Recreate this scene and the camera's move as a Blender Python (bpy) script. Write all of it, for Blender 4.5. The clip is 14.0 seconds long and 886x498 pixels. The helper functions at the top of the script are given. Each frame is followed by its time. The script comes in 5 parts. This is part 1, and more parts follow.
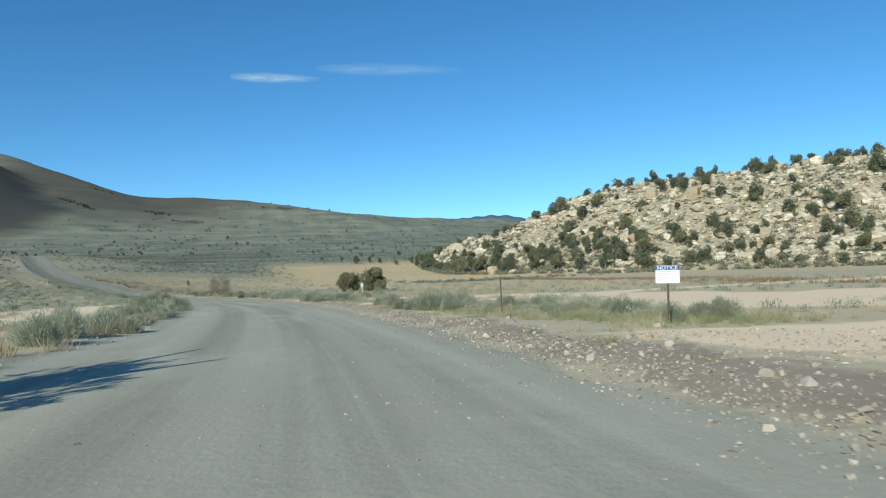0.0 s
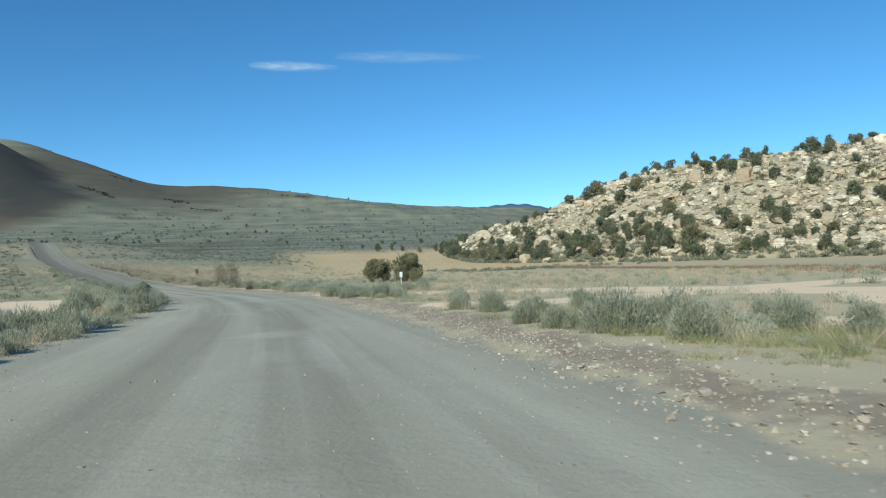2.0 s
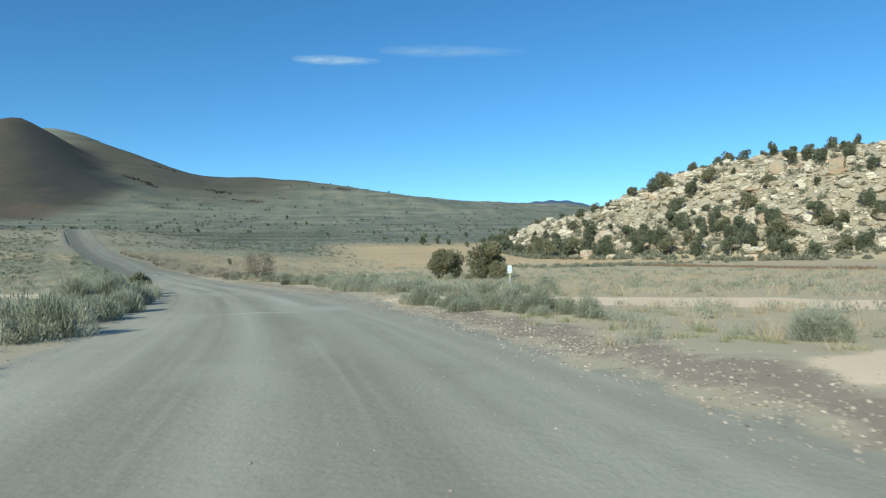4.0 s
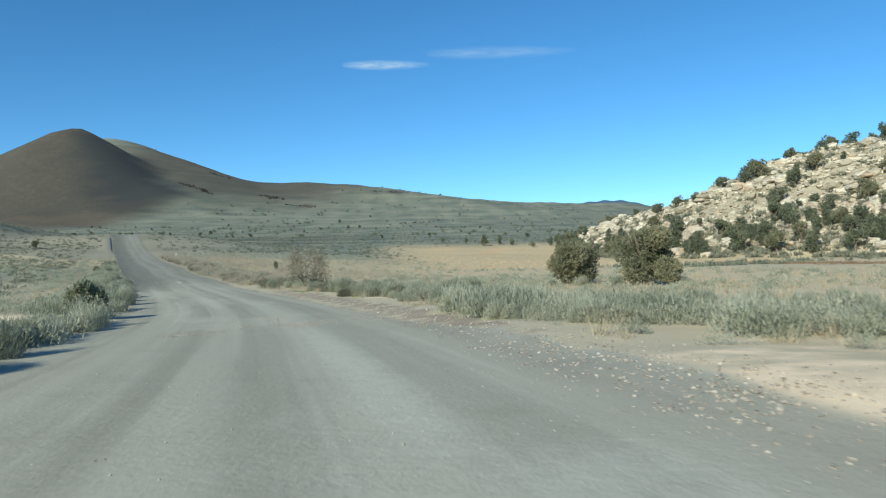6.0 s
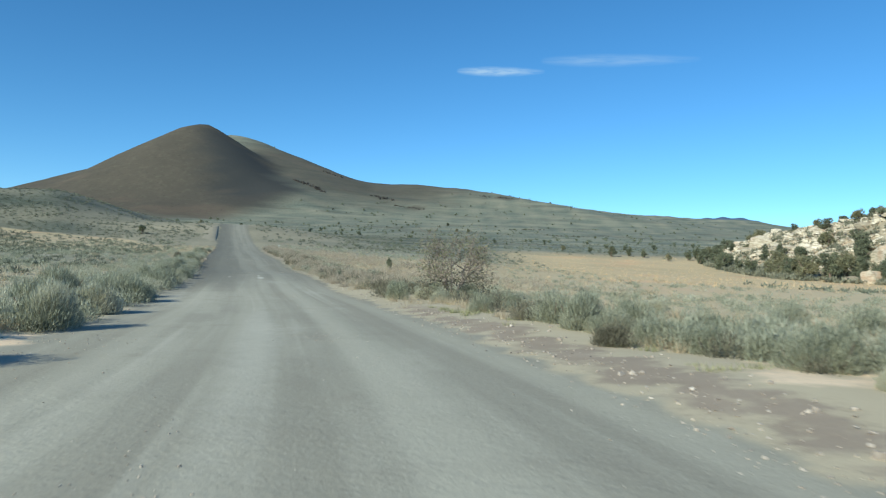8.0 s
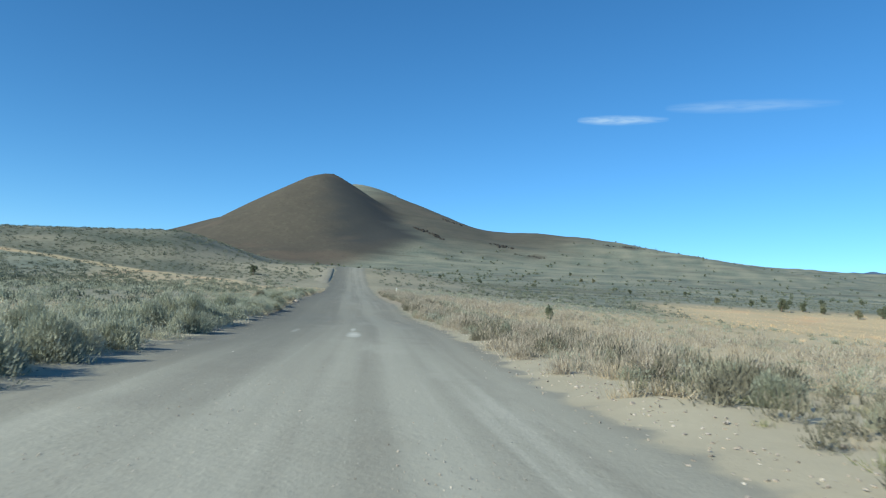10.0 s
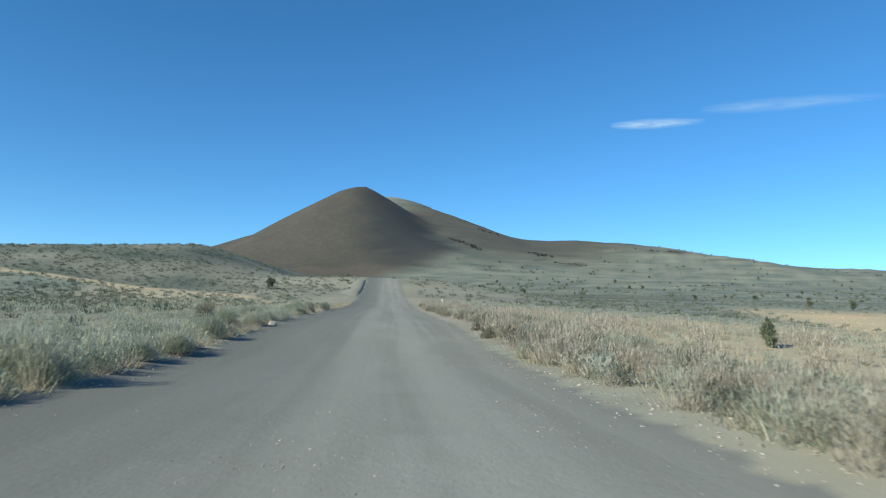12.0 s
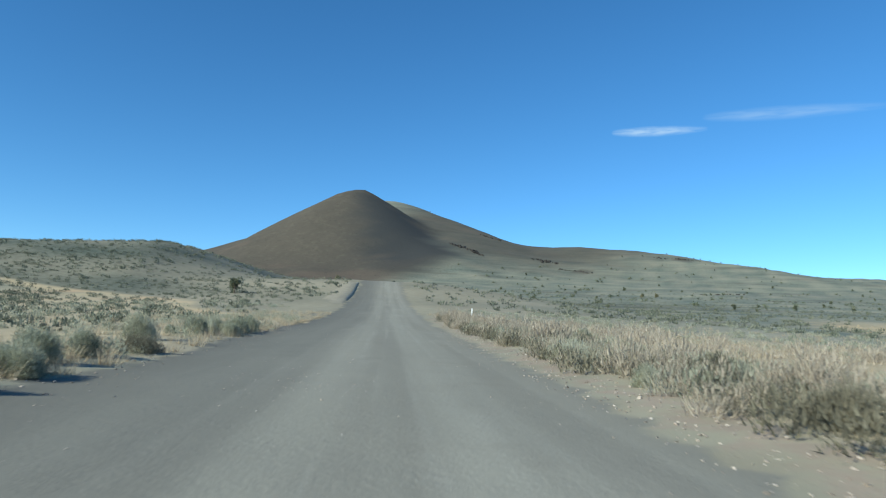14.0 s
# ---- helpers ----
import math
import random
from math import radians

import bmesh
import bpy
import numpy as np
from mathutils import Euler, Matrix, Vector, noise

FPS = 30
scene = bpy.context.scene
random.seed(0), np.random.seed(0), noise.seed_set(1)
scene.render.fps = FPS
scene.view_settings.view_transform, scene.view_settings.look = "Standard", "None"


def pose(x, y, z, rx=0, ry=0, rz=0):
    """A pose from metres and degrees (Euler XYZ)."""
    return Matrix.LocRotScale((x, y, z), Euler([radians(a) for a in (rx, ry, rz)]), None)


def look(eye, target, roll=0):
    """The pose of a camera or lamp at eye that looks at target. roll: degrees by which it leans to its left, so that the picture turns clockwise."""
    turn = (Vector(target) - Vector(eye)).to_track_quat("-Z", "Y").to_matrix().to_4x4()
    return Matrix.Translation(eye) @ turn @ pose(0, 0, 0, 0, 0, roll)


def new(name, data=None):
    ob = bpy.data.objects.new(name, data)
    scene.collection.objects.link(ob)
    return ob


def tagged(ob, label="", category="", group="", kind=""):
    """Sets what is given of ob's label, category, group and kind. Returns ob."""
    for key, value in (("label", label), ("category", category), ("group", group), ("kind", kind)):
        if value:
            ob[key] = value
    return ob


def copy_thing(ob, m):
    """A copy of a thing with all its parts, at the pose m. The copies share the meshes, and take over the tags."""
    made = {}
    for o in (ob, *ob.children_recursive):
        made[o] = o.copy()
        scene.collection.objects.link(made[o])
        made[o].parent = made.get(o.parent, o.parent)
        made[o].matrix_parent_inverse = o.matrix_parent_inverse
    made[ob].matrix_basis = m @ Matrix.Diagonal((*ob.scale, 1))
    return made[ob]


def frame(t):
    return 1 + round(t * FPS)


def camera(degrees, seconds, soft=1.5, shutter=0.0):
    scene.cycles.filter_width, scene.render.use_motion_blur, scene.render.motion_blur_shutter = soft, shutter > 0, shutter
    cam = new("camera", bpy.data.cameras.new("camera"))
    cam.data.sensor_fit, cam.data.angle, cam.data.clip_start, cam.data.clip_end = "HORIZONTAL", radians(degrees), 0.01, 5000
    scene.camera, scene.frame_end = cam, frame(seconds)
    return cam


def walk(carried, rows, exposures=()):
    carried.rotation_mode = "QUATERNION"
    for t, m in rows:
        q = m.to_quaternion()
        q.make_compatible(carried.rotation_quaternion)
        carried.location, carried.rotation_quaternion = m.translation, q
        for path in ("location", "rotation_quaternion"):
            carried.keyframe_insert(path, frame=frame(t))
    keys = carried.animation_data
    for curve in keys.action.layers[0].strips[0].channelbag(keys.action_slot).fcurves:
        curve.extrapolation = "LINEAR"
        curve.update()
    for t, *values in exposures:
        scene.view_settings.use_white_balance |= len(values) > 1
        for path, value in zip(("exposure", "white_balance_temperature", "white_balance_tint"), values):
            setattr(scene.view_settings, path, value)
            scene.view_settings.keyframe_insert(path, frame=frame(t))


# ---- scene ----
# ---- camera ----
cam = camera(65.0, 14.0, soft=1.2, shutter=0.12)
PATH = [
    (0, (0.00, 0.00, 1.466), (-0.001, 9.990, 1.912), -2.47),
    (0.5, (-0.94, 3.91, 1.475), (-1.025, 13.900, 1.899), -1.98),
    (1, (-1.60, 8.12, 1.502), (-1.751, 18.114, 1.894), -1.86),
    (1.5, (-2.79, 13.09, 1.515), (-2.950, 23.082, 1.849), -2.08),
    (2, (-3.74, 17.41, 1.520), (-4.011, 27.398, 1.820), -2.34),
    (2.5, (-5.01, 21.74, 1.522), (-5.411, 31.726, 1.793), -2.54),
    (2.7, (-5.54, 23.56, 1.517), (-5.978, 33.545, 1.795), -2.59),
    (4.8, (-11.82, 45.19, 1.489), (-12.938, 55.128, 1.708), -1.17),
    (5, (-12.47, 47.35, 1.471), (-13.661, 57.280, 1.687), -1.51),
    (5.5, (-14.46, 52.96, 1.440), (-15.818, 62.863, 1.686), -2.21),
    (6, (-16.61, 58.69, 1.447), (-18.154, 68.565, 1.763), -1.89),
    (6.5, (-19.08, 64.63, 1.484), (-20.849, 74.467, 1.856), -1.13),
    (7, (-21.49, 70.11, 1.491), (-23.511, 79.901, 1.864), -0.76),
    (7.5, (-24.42, 76.22, 1.513), (-26.645, 85.960, 1.840), -0.38),
    (8, (-27.56, 82.45, 1.480), (-30.550, 91.981, 1.904), 1.56),
    (8.5, (-31.07, 88.83, 1.507), (-35.065, 97.975, 2.194), 3.73),
    (8.7, (-32.58, 91.32, 1.530), (-36.768, 100.372, 2.300), 3.92),
    (10.8, (-47.94, 116.83, 2.067), (-52.699, 125.551, 3.212), 2.49),
    (11, (-49.66, 119.41, 2.185), (-54.506, 128.078, 3.339), 2.18),
    (11.5, (-54.41, 126.42, 2.538), (-59.360, 135.028, 3.707), 1.51),
    (12, (-59.47, 133.76, 2.839), (-64.448, 142.348, 4.066), 1.66),
    (12.5, (-64.78, 141.23, 3.154), (-69.795, 149.796, 4.381), 1.78),
    (13, (-70.36, 148.76, 3.455), (-75.396, 157.301, 4.710), 1.60),
    (13.5, (-76.36, 157.33, 4.032), (-81.347, 165.895, 5.345), 1.80),
    (14, (-81.99, 166.42, 4.979), (-86.946, 175.001, 6.308), 2.14),
]
walk(cam, [(t, look(eye, target, roll)) for t, eye, target, roll in PATH],
     exposures=[(0, -0.03, 5820, -9), (5, 0.08, 5820, -9), (8.5, 0.17, 5780, -8), (11, 0.22, 5720, -6), (14, 0.24, 5720, -6)])

# ---- sky, sun, exposure ----
SUN_TO = Vector((-0.375 * 0.891, -0.927 * 0.891, 0.454)).normalized()
world = bpy.data.worlds.new("sky")
scene.world = world
world.use_nodes = True
wt = world.node_tree
sky = wt.nodes.new("ShaderNodeTexSky")
sky.sky_type, sky.sun_disc = "NISHITA", False
sky.sun_elevation, sky.sun_rotation = radians(27), radians(202.0)
sky.altitude, sky.air_density, sky.dust_density, sky.ozone_density = 2600, 1.0, 0.1, 3.0
wt.nodes["Background"].inputs["Strength"].default_value = 0.14
vivid = wt.nodes.new("ShaderNodeHueSaturation")
vivid.inputs["Saturation"].default_value = 1.165
wt.links.new(sky.outputs[0], vivid.inputs["Color"])
wt.links.new(vivid.outputs[0], wt.nodes["Background"].inputs["Color"])
sun = new("sun", bpy.data.lights.new("sun", "SUN"))
sun.data.energy, sun.data.angle, sun.data.color = 5.0, radians(0.53), (1.0, 0.88, 0.73)
sun.matrix_world = look(SUN_TO * 300, (0, 0, 0))


# ---- materials ----
class Nodes:
    """A few short ways to write node trees."""

    def __init__(self, name):
        self.mat = bpy.data.materials.new(name)
        self.mat.use_nodes = True
        self.tree = self.mat.node_tree
        self.bsdf = self.tree.nodes["Principled BSDF"]
        self.bsdf.inputs["Specular IOR Level"].default_value = 0.25

    def put(self, socket, value):
        if isinstance(value, bpy.types.NodeSocket):
            self.tree.links.new(value, socket)
        elif isinstance(value, tuple) and len(value) == 3 and socket.type == "RGBA":
            socket.default_value = (*value, 1)
        else:
            socket.default_value = value

    def set(self, **values):
        for key, value in values.items():
            self.put(self.bsdf.inputs[key.replace("_", " ")], value)
        return self

    def node(self, kind, **inputs):
        n = self.tree.nodes.new(kind)
        for key, value in inputs.items():
            self.put(n.inputs[key], value)
        return n

    def coords(self, scale=(1, 1, 1), local=False):
        if local:
            v = self.node("ShaderNodeTexCoord").outputs["Object"]
        else:
            v = self.node("ShaderNodeNewGeometry").outputs["Position"]
        return self.node("ShaderNodeMapping", Vector=v, Scale=scale).outputs[0]

    def noise(self, size, detail=4.0, rough=0.55, vector=None, local=False):
        v = vector if vector is not None else self.coords(local=local)
        return self.node("ShaderNodeTexNoise", Vector=v, Scale=1.0 / size, Detail=detail, Roughness=rough).outputs["Fac"]

    def cells(self, size, vector=None):
        v = vector if vector is not None else self.coords()
        return self.node("ShaderNodeTexVoronoi", Vector=v, Scale=1.0 / size).outputs["Distance"]

    def steps(self, fac, lo, hi, a=0.0, b=1.0):
        n = self.node("ShaderNodeMapRange")
        n.interpolation_type = "SMOOTHSTEP"
        for key, value in (("Value", fac), ("From Min", lo), ("From Max", hi), ("To Min", a), ("To Max", b)):
            self.put(n.inputs[key], value)
        return n.outputs[0]

    def math(self, op, a, b=0.0):
        n = self.tree.nodes.new("ShaderNodeMath")
        n.operation = op
        self.put(n.inputs[0], a), self.put(n.inputs[1], b)
        return n.outputs[0]

    def mix(self, fac, a, b, blend="MIX"):
        n = self.tree.nodes.new("ShaderNodeMix")
        n.data_type, n.blend_type = "RGBA", blend
        self.put(n.inputs["Factor"], fac), self.put(n.inputs[6], a), self.put(n.inputs[7], b)
        return n.outputs[2]

    def attr(self, name, output="Fac"):
        n = self.tree.nodes.new("ShaderNodeAttribute")
        n.attribute_name = name
        return n.outputs[output]

    def split(self, colour):
        return self.node("ShaderNodeSeparateColor", Color=colour).outputs

    def island(self):
        return self.node("ShaderNodeNewGeometry").outputs["Random Per Island"]

    def each(self):
        return self.node("ShaderNodeObjectInfo").outputs["Random"]

    def bump(self, fac, strength, distance):
        self.put(self.bsdf.inputs["Normal"], self.node("ShaderNodeBump", Height=fac, Strength=strength, Distance=distance).outputs[0])
        return self


def plain_paint(name, colour, rough=0.6, metal=0.0, grain=0.25, size=0.05):
    n = Nodes(name)
    g = n.noise(size, 5, 0.6, local=True)
    dark = tuple(c * (1 - grain) for c in colour)
    n.set(Base_Color=n.mix(g, dark, tuple(min(1, c * (1 + grain * 0.6)) for c in colour)), Roughness=rough, Metallic=metal)
    return n.bump(g, 0.15, 0.003).mat


def leafy(name, dark, mid, pale, thin=0.3):
    """Foliage: every blade a shade of its own, and patches of shade from bush to bush; some light comes through."""
    n = Nodes(name)
    c = n.mix(n.island(), dark, mid)
    c = n.mix(n.steps(n.noise(2.2, 2), 0.45, 0.7), c, pale)
    n.set(Base_Color=c, Roughness=0.75, Specular_IOR_Level=0.15)
    t = n.node("ShaderNodeBsdfTranslucent", Color=c)
    m = n.node("ShaderNodeMixShader", Fac=thin)
    n.tree.links.new(n.bsdf.outputs[0], m.inputs[1]), n.tree.links.new(t.outputs[0], m.inputs[2])
    n.tree.links.new(m.outputs[0], n.tree.nodes["Material Output"].inputs["Surface"])
    return n.mat


def make_ground_material():
    n = Nodes("desert_ground")
    a = n.split(n.attr("mask_a", "Color"))   # road, sand, dry grass field
    b = n.split(n.attr("mask_b", "Color"))   # rock, cinder, sage cover
    fine, mid, big = n.noise(0.12, 6, 0.65), n.noise(1.3, 5, 0.6), n.noise(14, 4, 0.55)
    soil = n.mix(mid, (0.45, 0.375, 0.26), (0.63, 0.535, 0.375))
    soil = n.mix(n.steps(big, 0.5, 0.7), soil, (0.56, 0.47, 0.325))
    # sage cover seen from far off: grey-green with haze painted in, dark clumps, straw gaps
    clump = n.cells(2.4)
    clump2 = n.noise(5.5, 5, 0.7)
    sage = n.mix(n.steps(clump, 0.15, 0.55), (0.08, 0.097, 0.079), (0.162, 0.184, 0.148))
    sage = n.mix(n.steps(clump2, 0.5, 0.68, 0.0, 0.7), sage, (0.20, 0.207, 0.158))
    sage = n.mix(n.steps(n.noise(60, 4, 0.6), 0.5, 0.72, 0.0, 0.6), sage, (0.172, 0.186, 0.146))
    sage = n.mix(n.steps(n.noise(24, 5, 0.65), 0.55, 0.68, 0.0, 0.7), sage, (0.12, 0.138, 0.11))
    band = n.noise(9, 4, 0.6, vector=n.coords((0.06, 0.06, 1.6)))
    sage = n.mix(n.steps(band, 0.51, 0.62, 0.0, 0.6), sage, (0.245, 0.25, 0.188))
    sage = n.mix(n.steps(band, 0.44, 0.36, 0.0, 0.6), sage, (0.085, 0.092, 0.076))
    thick = n.mix(n.steps(n.noise(1.6, 5, 0.7), 0.35, 0.65), (0.062, 0.072, 0.056), (0.135, 0.148, 0.115))
    sage = n.mix(n.math("MULTIPLY", n.attr("mask_b", "Alpha"), 0.9), sage, thick)
    col = n.mix(b[2], soil, sage)
    # straw-coloured grass
    straw = n.mix(n.noise(0.9, 5, 0.7), (0.50, 0.37, 0.21), (0.74, 0.57, 0.34))
    straw = n.mix(n.steps(n.noise(18, 3), 0.5, 0.75), straw, (0.68, 0.44, 0.25))
    col = n.mix(a[2], col, straw)
    # bare pinkish sand
    sand = n.mix(mid, (0.80, 0.585, 0.395), (0.93, 0.735, 0.51))
    sand = n.mix(n.steps(fine, 0.55, 0.75, 0.0, 0.7), sand, (0.66, 0.47, 0.32))
    col = n.mix(n.steps(n.math("ADD", a[1], n.math("MULTIPLY", n.math("SUBTRACT", mid, 0.5), 0.8)), 0.35, 0.65), col, sand)
    # sandstone rubble
    stone = n.mix(n.noise(1.8, 6, 0.7), (0.20, 0.17, 0.12), (0.52, 0.44, 0.325))
    stone = n.mix(n.steps(n.noise(7, 4), 0.55, 0.7), stone, (0.25, 0.235, 0.16))
    col = n.mix(b[0], col, stone)
    # volcanic cinder
    ash = n.mix(n.noise(60, 6, 0.65), (0.076, 0.067, 0.054), (0.114, 0.098, 0.076))
    ash = n.mix(n.steps(n.noise(25, 5, 0.7), 0.5, 0.75, 0.0, 0.45), ash, (0.15, 0.13, 0.095))
    ash = n.mix(n.steps(n.noise(110, 4, 0.6), 0.50, 0.68, 0.0, 0.7), ash, (0.135, 0.105, 0.08))
    ash = n.mix(n.steps(n.noise(9, 6, 0.75), 0.52, 0.66, 0.0, 0.5), ash, (0.128, 0.122, 0.085))
    # slate tone that puts the right flank's shade into the ash
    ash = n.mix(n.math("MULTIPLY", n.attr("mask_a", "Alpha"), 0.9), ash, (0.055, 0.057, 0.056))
    ash = n.mix(n.steps(n.noise(5, 4, 0.8), 0.56, 0.68, 0.0, 0.6), ash, (0.05, 0.046, 0.04))
    col = n.mix(b[1], col, ash)
    # the gravel road with packed wheel tracks
    lane = n.node("ShaderNodeMapping", Vector=n.attr("lane", "Vector"), Scale=(1.0, 0.018, 1.0)).outputs[0]
    packed = n.noise(1.5, 4, 0.55, vector=lane)
    grit = n.noise(0.05, 4, 0.7)
    patchy = n.noise(2.6, 5, 0.6, vector=n.node("ShaderNodeMapping", Vector=n.attr("lane", "Vector"), Scale=(1.0, 0.22, 1.0)).outputs[0])
    road = n.mix(n.steps(packed, 0.34, 0.70), (0.335, 0.305, 0.24), (0.46, 0.425, 0.335))
    road = n.mix(n.steps(patchy, 0.50, 0.72, 0.0, 0.55), road, (0.55, 0.51, 0.41))
    road = n.mix(n.steps(patchy, 0.46, 0.30, 0.0, 0.45), road, (0.29, 0.262, 0.21))
    road = n.mix(n.steps(n.noise(0.42, 3, 0.5, vector=lane), 0.52, 0.78, 0.0, 0.5), road, (0.55, 0.51, 0.41))
    road = n.mix(n.steps(grit, 0.53, 0.70, 0.0, 0.5), road, (0.24, 0.215, 0.175))
    road = n.mix(n.steps(n.noise(0.03, 3, 0.6), 0.62, 0.72, 0.0, 0.5), road, (0.60, 0.56, 0.47))
    road = n.mix(n.steps(mid, 0.5, 0.8, 0.0, 0.4), road, (0.29, 0.255, 0.20))
    lane_parts = n.node("ShaderNodeSeparateXYZ", Vector=n.attr("lane", "Vector")).outputs
    across = lane_parts[0]
    wheel = n.math("SINE", n.math("ADD", n.math("MULTIPLY", across, 2.9), n.math("MULTIPLY", packed, 5.0)))
    road = n.mix(n.steps(wheel, -0.4, 1.0, 0.0, 0.35), road, (0.53, 0.49, 0.385))
    dark_edge = n.math("MULTIPLY", n.steps(n.math("ABSOLUTE", across), 3.2, 5.0), n.steps(lane_parts[1], 195, 235, 0.15, 0.65))
    road = n.mix(dark_edge, road, (0.228, 0.207, 0.166))
    road = n.mix(n.steps(lane_parts[1], 225, 258, 0.0, 0.5), road, (0.198, 0.189, 0.158))
    road = n.mix(n.math("MULTIPLY", n.steps(across, 0.6, -2.6), n.steps(lane_parts[1], 222, 240, 0.0, 0.6)), road, (0.148, 0.142, 0.121))
    # pale lime dust worn into the surface: across, along, half width, half length
    chips = n.math("MULTIPLY", n.math("SUBTRACT", n.noise(0.35, 5, 0.75), 0.5), 3.0)
    for u, v, wu, wv, strong in ((0.5, 243.6, 0.27, 1.6, 0.62), (0.4, 247.0, 0.12, 1.2, 0.5), (-1.8, 244.5, 0.12, 1.3, 0.25), (0.1, 161.2, 1.4, 0.6, 0.35), (2.0, 172.0, 0.45, 7.0, 0.28), (0.5, 133.5, 0.9, 1.0, 0.22), (1.55, 129.5, 0.3, 5.0, 0.25), (-0.1, 203.0, 0.45, 11.0, 0.2), (2.9, 163.0, 0.9, 2.0, 0.25)):
        du = n.math("DIVIDE", n.math("SUBTRACT", across, u), wu)
        dv = n.math("DIVIDE", n.math("SUBTRACT", lane_parts[1], v), wv)
        far = n.math("ADD", n.math("ADD", n.math("MULTIPLY", du, du), n.math("MULTIPLY", dv, dv)), chips)
        road = n.mix(n.steps(far, 1.7, -0.5, 0.0, strong), road, (0.78, 0.74, 0.64))
    edge = n.math("ADD", a[0], n.math("MULTIPLY", n.math("SUBTRACT", mid, 0.5), 0.7))
    # turned-up reddish soil of the stony bank
    bank = n.mix(mid, (0.27, 0.21, 0.155), (0.44, 0.36, 0.275))
    low = n.math("ADD", lane_parts[2], n.math("MULTIPLY", n.math("SUBTRACT", n.noise(0.5, 4, 0.6), 0.5), 1.0))
    col = n.mix(n.steps(low, 0.3, 0.7), col, bank)
    col = n.mix(n.steps(edge, 0.35, 0.6), col, road)
    n.set(Base_Color=col, Roughness=0.95, Specular_IOR_Level=0.1)
    h = n.math("ADD", n.math("MULTIPLY", fine, 0.5), n.math("ADD", n.math("MULTIPLY", grit, 0.25), mid))
    return n.bump(h, 0.4, 0.045).mat


GROUND = make_ground_material()
LAVA = plain_paint("dark_lava_rock", (0.055, 0.048, 0.042), 0.95, grain=0.5, size=2.0)
SAGE = leafy("sagebrush_leaves", (0.21, 0.218, 0.15), (0.48, 0.48, 0.36), (0.55, 0.525, 0.40), 0.42)
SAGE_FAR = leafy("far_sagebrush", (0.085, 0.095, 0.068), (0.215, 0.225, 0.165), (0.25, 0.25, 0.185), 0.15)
GOLD = leafy("golden_grass", (0.50, 0.37, 0.22), (0.84, 0.65, 0.41), (0.74, 0.56, 0.35))
GREY_STRAW = leafy("grey_straw_brush", (0.26, 0.215, 0.16), (0.60, 0.515, 0.40), (0.44, 0.38, 0.29))
BROWN_WEED = leafy("dead_brown_weeds", (0.13, 0.085, 0.055), (0.34, 0.235, 0.15), (0.28, 0.20, 0.12), 0.15)
DRY = leafy("dry_grass", (0.36, 0.285, 0.19), (0.64, 0.53, 0.375), (0.53, 0.44, 0.31))
DARK_BRUSH = leafy("dark_dead_brush", (0.085, 0.08, 0.058), (0.24, 0.22, 0.155), (0.27, 0.245, 0.175), 0.2)
HILL_BRUSH = leafy("grey_olive_brush", (0.115, 0.118, 0.082), (0.28, 0.275, 0.20), (0.33, 0.31, 0.225), 0.25)
GREEN = leafy("low_green_weeds", (0.20, 0.20, 0.10), (0.38, 0.375, 0.20), (0.43, 0.40, 0.235))
JUNIPER = leafy("juniper_needles", (0.10, 0.112, 0.072), (0.25, 0.265, 0.175), (0.28, 0.285, 0.185), 0.35)
JUNIPER_DRY = leafy("pinyon_needles", (0.12, 0.12, 0.07), (0.31, 0.30, 0.185), (0.34, 0.31, 0.19), 0.3)
TWIG = plain_paint("dead_twigs", (0.27, 0.22, 0.18), 0.9, grain=0.5)
BLEACHED = plain_paint("bleached_wood", (0.60, 0.545, 0.46), 0.85, grain=0.35)
BARK = plain_paint("shaggy_bark", (0.22, 0.17, 0.13), 0.95, grain=0.5)
STEEL = plain_paint("brown_steel", (0.10, 0.07, 0.05), 0.6, 0.3, grain=0.4)
PANEL = plain_paint("white_sign_panel", (0.80, 0.82, 0.84), 0.35, grain=0.05)
BLUE = plain_paint("blue_sign_print", (0.045, 0.07, 0.22), 0.4, grain=0.15)
INK = plain_paint("grey_print", (0.30, 0.36, 0.46), 0.5, grain=0.2)
WHITE_POST = plain_paint("white_plastic", (0.74, 0.74, 0.72), 0.5, grain=0.12)
YELLOW = plain_paint("yellow_sticker", (0.75, 0.62, 0.04), 0.4, grain=0.1)
DECAL = plain_paint("dark_decal", (0.20, 0.20, 0.19), 0.5, grain=0.2)


def make_sandstone(name, each):
    n = Nodes(name)
    r = n.each() if each else n.island()
    c = n.mix(r, (0.37, 0.315, 0.23), (0.74, 0.65, 0.51))
    layers = n.noise(0.9, 5, 0.65, vector=n.coords((0.5, 0.5, 2.2)))
    c = n.mix(n.steps(layers, 0.46, 0.60, 0.0, 0.7), c, (0.26, 0.20, 0.14))
    c = n.mix(n.steps(n.noise(7.0, 4), 0.55, 0.70, 0.0, 0.7), c, (0.50, 0.335, 0.215))
    c = n.mix(n.steps(n.noise(0.5, 5, 0.7), 0.6, 0.75, 0.0, 0.5), c, (0.20, 0.18, 0.15))
    n.set(Base_Color=c, Roughness=0.9, Specular_IOR_Level=0.15)
    return n.bump(layers, 0.8, 0.25).mat


ROCK, ROCK_STUFF = make_sandstone("sandstone", True), make_sandstone("broken_sandstone", False)


